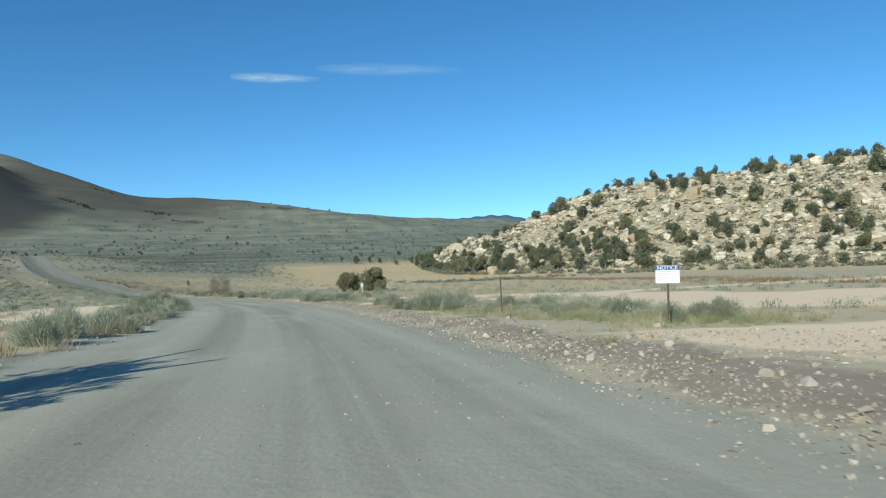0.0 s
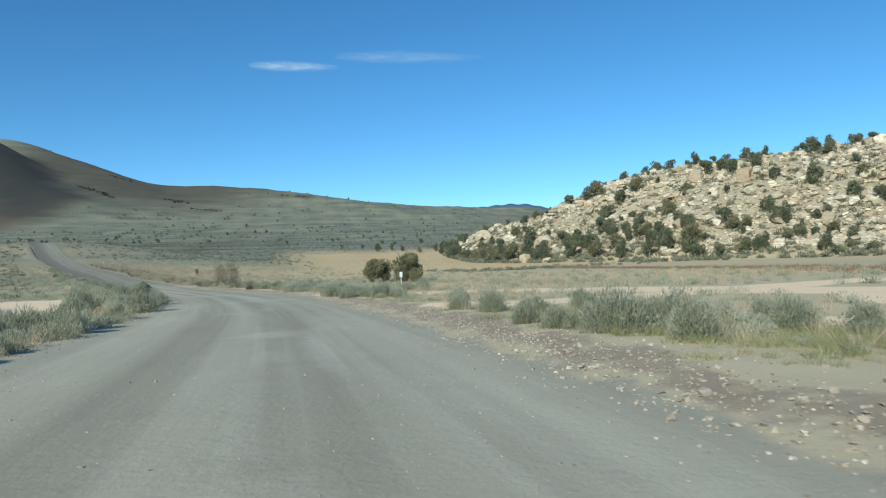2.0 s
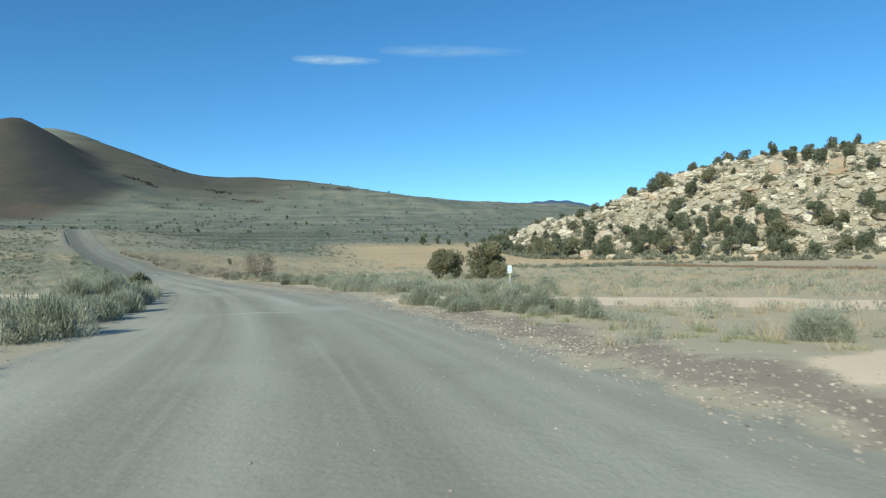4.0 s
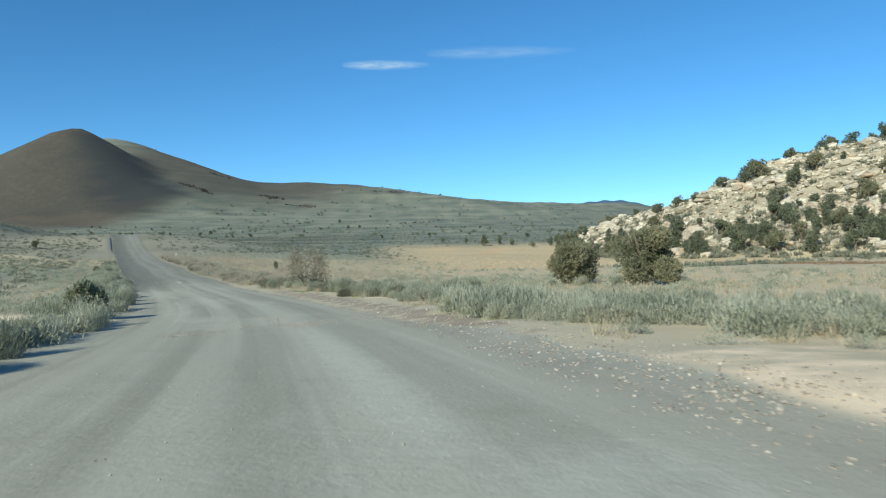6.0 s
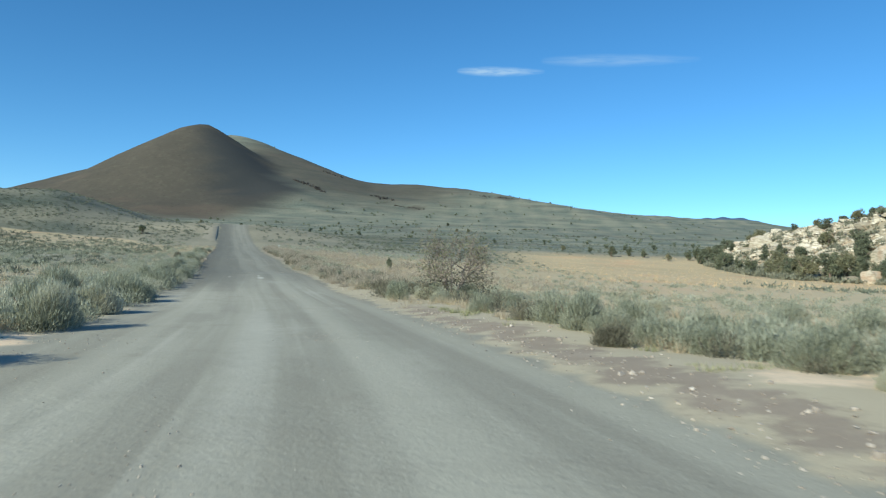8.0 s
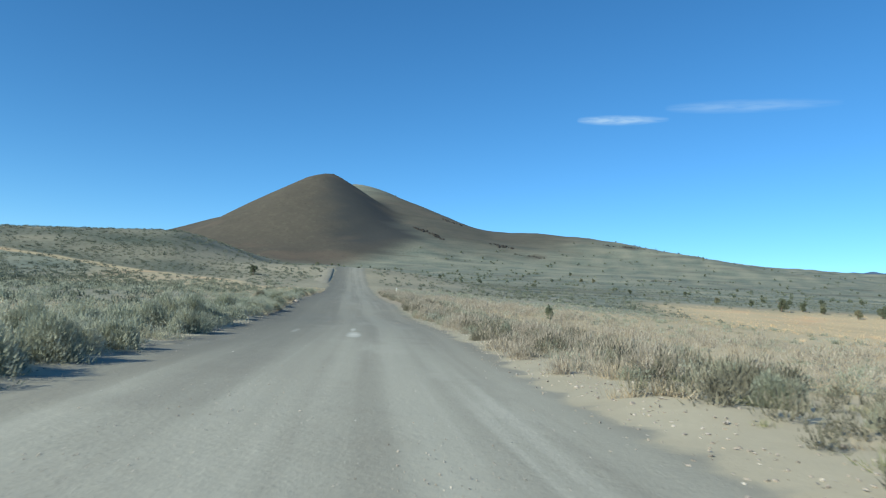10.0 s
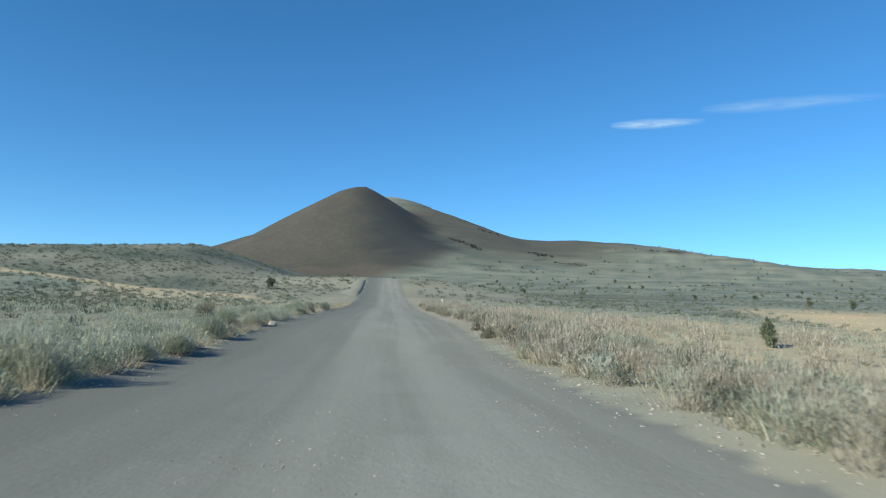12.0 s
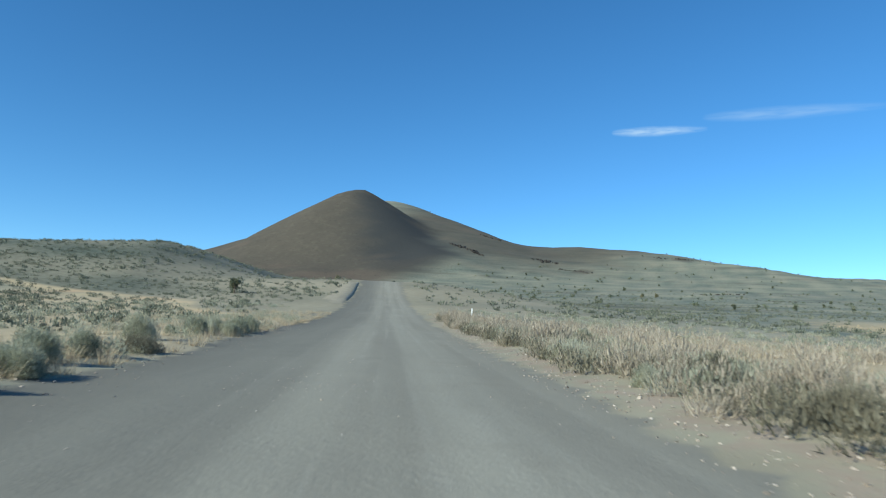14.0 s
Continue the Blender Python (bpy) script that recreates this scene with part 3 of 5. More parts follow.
# ---- distance: a blue mountain and two thin clouds ----
def mountain_mesh():
    u = np.linspace(-1, 1, 61)
    top = np.interp(u, [-1, -0.8, -0.45, 0.05, 0.4, 0.7, 1], [0, 0.62, 0.85, 1.0, 0.9, 0.5, 0]) + 0.05 * np.sin(u * 23) * (1 - u * u)
    verts, faces = [], []
    for k, (off, f) in enumerate(((-260, 0.0), (-90, 0.7), (0, 1.0), (200, 0.0))):
        verts += [(a * 330, off, -60 + f * (60 + b * 62)) for a, b in zip(u, top)]
    for k in range(3):
        faces += [(k * 61 + i, k * 61 + i + 1, (k + 1) * 61 + i + 1, (k + 1) * 61 + i) for i in range(60)]
    # the blue of far haze is put into the rock's own colour
    return mesh_from("distant_mountain", verts, faces, plain_paint("painted_blue_haze", (0.12, 0.17, 0.26), 1.0, grain=0.2, size=40), True)


def cloud_mesh(length, thick, bend, dense):
    us, vs = np.linspace(0, 1, 41), np.linspace(-1, 1, 9)
    U, V = np.meshgrid(us, vs)
    body = np.clip(np.sin(np.pi * U ** 0.8), 0, 1) ** 0.7
    verts = np.stack([U * length, 0 * U, V * thick * (0.35 + 0.65 * body) + bend * U * U], -1).reshape(-1, 3)
    q = (np.arange(8)[:, None] * 41 + np.arange(40)[None]).ravel()
    me = mesh_from("cloud", verts, np.stack([q, q + 1, q + 42, q + 41], 1), CLOUD, True)
    store(me, "thick", "FLOAT", dense * (body * np.clip(1 - V * V, 0, 1) ** 1.5).ravel())
    store(me, "spot", "FLOAT_VECTOR", np.stack([U, V, 0 * U], -1).reshape(-1, 3))
    return me


CLOUD = make_cloud()

mountain = tagged(new("distant_mountain", mountain_mesh()), "mountain on the horizon with painted blue haze", "mountain", kind="structure")
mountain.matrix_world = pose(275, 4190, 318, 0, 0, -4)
for at, size, turn, tilt in (((-1280, 4253, 1318), (560, 36, 10, 0.62), 12.0, 1.6), ((-765, 4349, 1376), (960, 46, 8, 0.26), 4.0, 2.4)):
    cloud = tagged(new("cloud", cloud_mesh(*size)), "thin white wisp of cloud in a blue sky", "cloud", kind="structure")
    cloud.matrix_world = pose(*at, 0, tilt, turn)


# ---- plants ----
def cross_width(way, rng, width):
    side = np.cross(way, rng.normal(size=way.shape))
    return side / np.linalg.norm(side, axis=1)[:, None] * width


def shrub_tris(rng, n, r, h, width, length):
    """A lumpy mound of small leafy shoots as loose triangles."""
    lumps = rng.uniform(-0.5, 0.5, (6, 3)) * (r, r, 0)
    size = rng.uniform(0.5, 0.85, 6)
    pick = rng.randint(0, 6, n)
    v = rng.normal(size=(n, 3))
    v /= np.linalg.norm(v, axis=1)[:, None]
    v[:, 2] = np.abs(v[:, 2])
    depth = rng.uniform(0.35, 1.0, n) ** 0.6
    base = lumps[pick] + v * (size[pick] * depth)[:, None] * (r * 0.75, r * 0.75, h * 1.1)
    way = v * 0.7 + rng.normal(size=(n, 3)) * 0.36
    way[:, 2] += 1.05
    way /= np.linalg.norm(way, axis=1)[:, None]
    side = cross_width(way, rng, width * rng.uniform(0.6, 1.3, (n, 1)))
    return np.stack([base - side, base + side, base + way * (length * rng.uniform(0.6, 1.4, (n, 1)))], 1)


def tuft_tris(rng, n, r, h, width):
    """A tuft of grass: blades that lean out from one foot."""
    phi, rho = rng.uniform(0, 6.283, n), rng.uniform(0, 1, n)
    out = np.stack([np.cos(phi), np.sin(phi), 0 * phi], 1)
    base = out * (rho * r * 0.5)[:, None]
    way = out * (rho * 0.8)[:, None] + rng.normal(size=(n, 3)) * 0.25
    way[:, 2] += 1
    way /= np.linalg.norm(way, axis=1)[:, None]
    side = cross_width(way, rng, width)
    return np.stack([base - side, base + side, base + way * (h * rng.uniform(0.5, 1.0, n))[:, None]], 1)


def crown_tris(rng, clumps, leaves, centre, radius, size, thin=0.35):
    """Clumps of needles round a few uneven lobes, with gaps between."""
    out = []
    count = 8
    lobes = rng.normal(size=(count, 3))
    lobes = lobes / np.linalg.norm(lobes, axis=1)[:, None] * rng.uniform(0.25, 0.68, (count, 1))
    girth = rng.uniform(0.28, 0.52, count)
    for k in range(clumps):
        v = rng.normal(size=3)
        v /= np.linalg.norm(v)
        j = rng.randint(count)
        c = np.array(centre) + (lobes[j] + v * girth[j] * rng.uniform(thin, 1.0) ** 0.5) * radius
        ways = rng.normal(size=(leaves, 3)) * 0.8 + v * 0.8 + np.array([0, 0, 0.9])
        ways /= np.linalg.norm(ways, axis=1)[:, None]
        start = c + rng.normal(size=(leaves, 3)) * size * 0.45
        side = cross_width(ways, rng, size * 0.26)
        out.append(np.stack([start - side, start + side, start + ways * size * rng.uniform(0.6, 1.2, (leaves, 1))], 1))
    return np.concatenate(out)


def limb(bm, a, b, ra, rb, sides=6):
    """A tapered, slightly crooked limb from a to b."""
    a, b = Vector(a), Vector(b)
    rings = []
    for k in range(4):
        u = k / 3
        p = a.lerp(b, u) + Vector((random.uniform(-1, 1), random.uniform(-1, 1), 0)) * (b - a).length * 0.04 * (0 < k < 3)
        q = (b - a).to_track_quat("Z", "Y")
        r = ra + (rb - ra) * u
        rings.append([bm.verts.new(p + q @ Vector((r * math.cos(6.283 * s / sides), r * math.sin(6.283 * s / sides), 0))) for s in range(sides)])
    for lo, hi in zip(rings, rings[1:]):
        for s in range(sides):
            bm.faces.new((lo[s], lo[(s + 1) % sides], hi[(s + 1) % sides], hi[s]))
    bm.faces.new(rings[-1]), bm.faces.new(rings[0][::-1])


def make_juniper(seed, tall, wide, clumps, leaves, size, material, label, bushy=False):
    rng = np.random.RandomState(seed)
    tree = tagged(new("juniper"), label, "tree")
    bm = bmesh.new()
    lean = (rng.uniform(-0.1, 0.1) * tall, rng.uniform(-0.1, 0.1) * tall)
    fork = (lean[0] * 0.5, lean[1] * 0.5, tall * 0.30)
    limb(bm, (0, 0, -0.25), fork, 0.055 * tall, 0.04 * tall)
    part("trunk", bm, BARK, tree, "grey-brown forked trunk")
    for k in range(3):
        a, bm = 2.094 * k + rng.uniform(0, 0.8), bmesh.new()
        limb(bm, fork, (math.cos(a) * wide * 0.30, math.sin(a) * wide * 0.30, tall * rng.uniform(0.5, 0.8)), 0.03 * tall, 0.008 * tall, 5)
        part("branch", bm, BARK, tree)
    low = 0.38 if bushy else 0.50
    tris = crown_tris(rng, clumps, leaves, (lean[0], lean[1], tall * low), (wide / 2, wide / 2, tall * 0.5), size)
    tris[:, :, 2] = np.maximum(tris[:, :, 2], 0.02 * tall)
    part("crown", tris_mesh("crown", tris, material), material, tree)
    return tree


def put_copy(ob, x, y, scale, turn, sink=0.0, label="", group=""):
    m = Matrix.Translation((x, y, float(lies(x, y)[0]) - sink)) @ Matrix.Rotation(turn, 4, "Z") @ Matrix.Scale(scale, 4)
    made = copy_thing(ob, m)
    made.scale = (scale, scale, scale)
    return tagged(made, label, group=group)


def remove_thing(ob):
    for o in [*ob.children_recursive, ob]:
        bpy.data.objects.remove(o)


rnd = random.Random(4)
TREES = [make_juniper(30 + k, 4.2, (3.6, 4.6, 3.9, 3.2)[k], 270, 14, 0.27, JUNIPER if k != 2 else JUNIPER_DRY, "dark green juniper on a rocky slope") for k in range(4)]

# junipers of the rocky hill: along its foot, over its face and on its crest
SLOPE = "junipers on the rocky hill"


def hill_place(m, n):
    """Metres along the hill and behind its foot, to x and y."""
    back, steep = foot_shift(m)
    n = n / steep + back
    return (0.66 * (n + 208) + 0.75 * m) / 0.998, (0.75 * (n + 208) - 0.66 * m) / 0.998


for count, m_lo, m_hi, n_lo, n_hi, s_lo, s_hi, text in (
        (58, -204, -100, 2, 26, 0.8, 1.9, "dark green juniper at the foot of the rocky hill"),
        (32, -100, 5, 4, 26, 0.7, 1.5, "dark green juniper at the foot of the rocky hill"),
        (92, -195, 5, 22, 68, 0.5, 1.8, "dark green juniper among pale boulders"),
        (62, -186, 20, 70, 108, 0.8, 1.7, "dark juniper on the crest of the rocky hill"),
        (30, -280, -200, -2, 40, 0.7, 1.3, "dark green juniper at the end of the rocky hill"),
        (14, -268, -190, 50, 100, 0.8, 1.4, "dark juniper on the crest of the rocky hill")):
    for k in range(count):
        m = m_lo + (m_hi - m_lo) * (k + rnd.random()) / count
        x, y = hill_place(m, rnd.uniform(n_lo, n_hi))
        put_copy(rnd.choice(TREES), x, y, rnd.uniform(s_lo, s_hi), rnd.uniform(0, 6.28), 0.15, text, SLOPE)

# lone junipers on the plain and the far slopes
for x, y, s in ((-46.6, 368, 1.15), (-34, 372, 0.9), (-25, 360, 0.8), (-14, 352, 0.9), (-57, 391, 0.7), (-251, 578, 0.9), (-309, 999, 1.4), (-231, 820, 1.2), (-242, 815, 1.1),
                (-202.5, 345, 0.55), (-183, 262, 0.85), (-206, 322, 0.45), (-522, 1666, 1.6), (-289, 1791, 1.6), (5, 330, 1.0), (-4, 318, 1.1), (12, 305, 1.0), (-70, 398, 0.7),
                (-40.3, 377, 1.0), (-17.4, 372, 1.05), (-13.5, 376, 1.2), (-10.5, 373, 1.3), (-7, 377, 1.3), (-4, 372, 1.2), (-1.5, 366, 1.2), (-9, 384, 1.4), (-3, 388, 1.5), (-14, 388, 1.2)):
    put_copy(rnd.choice(TREES), x, y, s, rnd.uniform(0, 6.28), 0.1, "lone dark juniper on the sagebrush slope", "junipers on the far slope")
for t in TREES:
    remove_thing(t)

# two full junipers beside the road, one beyond its left edge and a tall one whose shade falls on the gravel
pair = "junipers beside the road"
for seed, x, y, tall, wide, clumps, mat, text in ((51, -14.9, 110.3, 4.3, 5.2, 1700, JUNIPER_DRY, "low rounded dark juniper in dry brush"),
                                                  (52, -10.9, 104.7, 4.8, 5.4, 1800, JUNIPER_DRY, "rounded juniper with yellowish tips in dry brush"),
                                                  (53, -34.2, 82.5, 2.2, 1.5, 420, JUNIPER, "small dark juniper beside the gravel road"),
                                                  (55, -62.5, 170.0, 1.5, 0.75, 170, JUNIPER, "small upright juniper in straw-coloured grass"),
                                                  (54, -9.5, 6.0, 7.0, 4.8, 330, JUNIPER, "tall juniper beside the gravel road")):
    tree = make_juniper(seed, tall, wide, clumps, 15, 0.15 if tall < 2.5 else 0.15 if tall < 5 else 0.26, mat, text, True)
    tree.location = (x, y, float(lies(x, y)[0]) - 0.05)
    tagged(tree, group=pair)


def make_bare_shrub(x, y, tall, seed):
    """A broad, half-dead shrub: crooked stems that fork twice, fine twigs at their ends and a few dry leaves."""
    rng = np.random.RandomState(seed)
    shrub = tagged(new("bare_shrub"), "broad half-dead shrub of brown twigs by the road", "shrub")
    tips = []
    for k in range(7):
        bm = bmesh.new()
        a, r = 0.9 * k + rng.uniform(0, 0.5), rng.uniform(0.10, 0.30) * tall
        fork = Vector((r * math.cos(a), r * math.sin(a), tall * rng.uniform(0.14, 0.42)))
        limb(bm, (0.12 * math.cos(a), 0.12 * math.sin(a), -0.1), fork, 0.055, 0.032, 5)
        for j in range(4):
            b, c = a + rng.normal() * 0.9, rng.uniform(0.12, 0.32) * tall
            knee = fork + Vector((c * math.cos(b), c * math.sin(b), tall * rng.uniform(0.08, 0.36)))
            limb(bm, fork, knee, 0.028, 0.014, 4)
            for i in range(3):
                end = knee + Vector((rng.normal() * 0.1 * tall, rng.normal() * 0.1 * tall, tall * rng.uniform(0.0, 0.2)))
                limb(bm, knee, end, 0.012, 0.005, 3)
                tips += [knee, end, knee.lerp(end, 0.5)]
        part("stem", bm, TWIG, shrub)
    tips = np.array([tuple(t) for t in tips])
    base = tips[rng.randint(0, len(tips), 1500)] + rng.normal(size=(1500, 3)) * 0.13
    way = rng.normal(size=(1500, 3)) * 0.7 + (0, 0, 0.5)
    way /= np.linalg.norm(way, axis=1)[:, None]
    side = cross_width(way, rng, 0.011)
    twigs = np.stack([base - side, base + side, base + way * rng.uniform(0.15, 0.4, (1500, 1))], 1)
    tagged(part("twig_growth", tris_mesh("twig_growth", twigs, TWIG), TWIG, shrub), kind="stuff")
    for mat, count, size, low in ((JUNIPER_DRY, 1300, 0.085, 0.0), (TWIG, 600, 0.07, 0.3), (DARK_BRUSH, 1100, 0.09, 0.62)):
        base = tips[rng.randint(0, len(tips), count)] * (1, 1, 1 - low) + rng.normal(size=(count, 3)) * 0.24
        way = rng.normal(size=(count, 3))
        way /= np.linalg.norm(way, axis=1)[:, None]
        side = cross_width(way, rng, size * 0.4)
        part("foliage", tris_mesh("foliage", np.stack([base - side, base + side, base + way * size * 1.6], 1), mat), mat, shrub)
    shrub.location = (x, y, float(lies(x, y)[0]))
    return shrub


make_bare_shrub(-37.5, 116.0, 3.9, 61)


# ---- sagebrush ----
def make_sagebrush(seed, r, h, shoots, material, label):
    rng = np.random.RandomState(seed)
    bush = tagged(new("sagebrush"), label, "shrub")
    part("foliage", tris_mesh("foliage", shrub_tris(rng, shoots, r, h, 0.0072, 0.10), material), material, bush)
    for k in range(3):
        a, bm = 2.094 * k + rng.uniform(0, 0.6), bmesh.new()
        limb(bm, (0.03 * math.cos(a), 0.03 * math.sin(a), -0.06), (0.6 * r * math.cos(a), 0.6 * r * math.sin(a), 0.55 * h), 0.018, 0.006, 4)
        part("stem", bm, BARK, bush)
    return bush


SHAPES = [(0.62, 0.80), (0.70, 0.70), (0.50, 0.62), (0.80, 0.95), (0.55, 0.90), (0.75, 0.60)]
BUSHES = [make_sagebrush(70 + k, r, h, 5600, SAGE, "grey-green sagebrush beside the gravel road") for k, (r, h) in enumerate(SHAPES)]
rng = np.random.RandomState(9)
way_at = np.gradient(LINE[:, :2], axis=0)
way_at /= np.linalg.norm(way_at, axis=1)[:, None]


def beside(i, d):
    """The place d metres to the right of the road's line at its point i."""
    u = rng.uniform(-0.75, 0.75, np.shape(i))
    return LINE[i, 0] + d * way_at[i, 1] + u * way_at[i, 0], LINE[i, 1] - d * way_at[i, 0] + u * way_at[i, 1]


def open_side(x, y):
    """Where the side track leaves the road, and on bare sand, nothing grows."""
    return float(mask_at(m_sand, x, y)) > 0.55 or abs(float(along(SIDE, x, y, 20)[0])) < 2.6


placed = 0
first, last = int(np.argmin(np.abs(LINE[:, 1] - 14))), int(np.argmin(np.abs(LINE[:, 1] - 196)))
thick_lo, thick_hi = int(np.argmin(np.abs(LINE[:, 1] - 66))), int(np.argmin(np.abs(LINE[:, 1] - 89)))
while placed < 195:
    i = rng.randint(first, last)
    left = rng.uniform() < 0.8
    if placed < 42:
        i, left = rng.randint(thick_lo, thick_hi), False
    x0, y0 = LINE[i, :2]
    if left:
        d = -(left_edge(y0) + 0.55 + 2.8 * rng.uniform() ** 2)
    else:
        d = 5.8 + (1.5 if y0 < 30 else 1.0 if y0 < 45 else -0.5 if y0 > 118 else 0) + (6.0 if placed >= 42 else 9.0) * rng.uniform() ** 1.5 + 1.5 * math.exp(-((y0 - 70) / 7) ** 2) + 1.0 * math.exp(-((y0 - 81) / 6) ** 2)
    x, y = beside(i, d)
    if open_side(x, y) or (not left and 84 < y < 112 and d < 8.2) or (not left and y < 21) or (not left and y > 160 and d < 6.2):
        continue
    put_copy(BUSHES[rng.randint(6)], x, y, rng.uniform(0.62, 1.25) * (0.97 if placed < 42 and y0 > 74 else 1.15 if placed < 42 else 1.5 if left and 50 < y0 < 110 else 1.2 if left and y0 < 168 else 1), rng.uniform(0, 6.28), 0.03, group="sagebrush along the road")
    placed += 1
for x, y, s in ((-32.4, 80.2, 1.25), (-31.6, 79.0, 1.25), (-30.9, 77.6, 1.2), (-33.6, 80.2, 1.2), (-32.7, 78.7, 1.2), (-33.0, 81.2, 1.1), (-34.6, 83.6, 1.1), (-38.2, 114.6, 1.1), (-36.9, 114.4, 1.0), (-36.2, 115.2, 1.1), (-38.9, 115.6, 1.1), (-35.6, 113.4, 0.9), (-33.6, 112.7, 1.1), (-34.4, 111.2, 1.0), (-30.4, 102.2, 1.2), (-29.6, 100.6, 1.3), (-28.4, 104.8, 1.2), (-27.6, 98.6, 0.9), (-27.9, 115, 1.1), (-31.5, 121, 1.2), (-33.1, 119.6, 1.1), (-26.2, 105.8, 1.2), (-23.5, 107.2, 1.2), (-21.9, 105.2, 1.2), (-24.9, 101.4, 1.1), (-22.8, 98.4, 1.1), (-12.4, 104.2, 1.0), (-9.0, 103.6, 1.1), (-14.6, 107.6, 1.0), (-16.6, 108.2, 0.9)):
    put_copy(BUSHES[rng.randint(6)], x, y, s, rng.uniform(0, 6.28), 0.03, group="sagebrush along the road")
for x, y, s in ((-12.75, 63.6, 0.9), (-12.3, 62.9, 1.0), (-11.85, 62.2, 0.8), (-12.4, 64.1, 0.8), (-11.0, 60.9, 0.7), (-10.5, 61.3, 0.75), (-10.2, 60.7, 0.8), (-9.6, 60.0, 0.95), (-9.0, 58.9, 0.85), (-8.5, 57.8, 0.95), (-8.1, 56.7, 1.0), (-7.6, 55.6, 0.9), (-7.2, 54.6, 0.8), (-7.6, 57.4, 0.8),
                (-0.8, 31.5, 1.2), (0.0, 32.3, 1.3), (0.8, 32.6, 1.1), (-0.2, 33.5, 1.2), (1.2, 33.6, 1.2), (-1.5, 33.0, 0.9), (-2.3, 34.6, 1.0), (0.6, 31.2, 0.8)):
    put_copy(BUSHES[rng.randint(6)], x, y, s, rng.uniform(0, 6.28), 0.03, group="sagebrush along the road")
for k in range(34):
    i = rng.randint(int(np.argmin(np.abs(LINE[:, 1] - 86))), int(np.argmin(np.abs(LINE[:, 1] - 120))))
    x, y = beside(i, 7.7 + 5.5 * rng.uniform() ** 1.2)
    if open_side(float(x), float(y)):
        continue
    put_copy(BUSHES[rng.randint(6)], float(x), float(y), rng.uniform(0.5, 0.95), rng.uniform(0, 6.28), 0.03, group="sagebrush along the road")
for k in range(56):
    u = rng.uniform()
    x, y = -3 + 11.5 * u + 1.1 * rng.normal(), 39.0 - 17 * u + 2.0 * rng.normal()
    if float(mask_at(m_bank, x, y)) < 0.3 and np.hypot(x - 6.02, y - 18.9) > 0.9 and not (0 < x < 6 and y < 19):
        put_copy(BUSHES[rng.randint(6)], x, y, rng.uniform(0.45, 1.0), rng.uniform(0, 6.28), 0.03, group="sagebrush along the road")
# low brush that closes the row towards the side track
for x, y, s in ((-11.4, 61.6, 0.6), (-11.2, 60.1, 0.6), (-10.6, 59.4, 0.65), (-10.0, 58.9, 0.6), (-9.9, 59.7, 0.6), (-9.5, 57.9, 0.65), (-9.0, 57.2, 0.6), (-8.6, 56.4, 0.7), (-8.3, 55.4, 0.6)):
    put_copy(BUSHES[int(97 - y) % 6], x, y, s, 1.9 * y, 0.03, group="sagebrush along the road")
for b in BUSHES:
    remove_thing(b)
DARK = [make_sagebrush(80 + k, r, h, 4200, DARK_BRUSH, "dark twiggy bush with grey-brown dead growth") for k, (r, h) in enumerate(((0.62, 0.72), (0.75, 0.66), (0.55, 0.80)))]
for x, y, s in ((-84.5, 184.2, 1.3), (-86.3, 186.4, 1.0), (-81.9, 177.8, 1.2), (-52.9, 132.2, 0.7), (-72.9, 161.4, 0.85), (-75.5, 165.5, 0.8), (-57.1, 140.6, 0.75), (-87.3, 158.3, 1.4),
                (-109.4, 193.2, 1.1), (-98.4, 178.7, 0.9), (-82.6, 155.4, 0.9), (-36.0, 112.8, 0.8), (-32.6, 113.4, 0.75), (-30.3, 108.8, 0.9), (-31.4, 102.6, 0.7), (-28.4, 97.6, 0.9)):
    put_copy(DARK[rng.randint(3)], x, y, s, rng.uniform(0, 6.28), 0.03, group="dark bushes along the road")
for b in DARK:
    remove_thing(b)


def scatter(name, protos, places, material, label, category):
    """Many small plants or stones as one joined object. places: x, y, scale, and how far each sinks."""
    rng = np.random.RandomState(len(places))
    x, y, s = places[:, 0], places[:, 1], places[:, 2]
    z, turn, kind = lies(x, y), rng.uniform(0, 6.283, len(x)), rng.randint(0, len(protos), len(x))
    out = []
    for k, tris in enumerate(protos):
        sel = np.nonzero(kind == k)[0]
        c, sn = np.cos(turn[sel]), np.sin(turn[sel])
        p = tris.reshape(-1, 3)
        wx = (p[None, :, 0] * c[:, None] - p[None, :, 1] * sn[:, None]) * s[sel, None] + x[sel, None]
        wy = (p[None, :, 0] * sn[:, None] + p[None, :, 1] * c[:, None]) * s[sel, None] + y[sel, None]
        wz = p[None, :, 2] * s[sel, None] + z[sel, None] - places[sel, 3, None]
        out.append(np.stack([wx, wy, wz], -1).reshape(-1, 3, 3))
    return tagged(new(name, tris_mesh(name, np.concatenate(out), material)), label, category, kind="stuff")


def spots(rng, count, near, far_off, y_lo, y_hi, sides=(-1, 1), power=1.0):
    """Places on either side of the road, denser near it."""
    lo, hi = int(np.argmin(np.abs(LINE[:, 1] - y_lo))), int(np.argmin(np.abs(LINE[:, 1] - y_hi)))
    i = rng.randint(lo, hi, count)
    d = (near + (far_off - near) * rng.uniform(size=count) ** power) * rng.choice(sides, count)
    x, y = beside(i, d)
    dr, _ = along(LINE, x, y, 80)
    keep = (np.abs(dr) > near * 0.95)
    return x[keep], y[keep], dr[keep]


def pack(x, y, s, sink):
    return np.stack([x, y, s, np.full(len(x), sink)], 1)


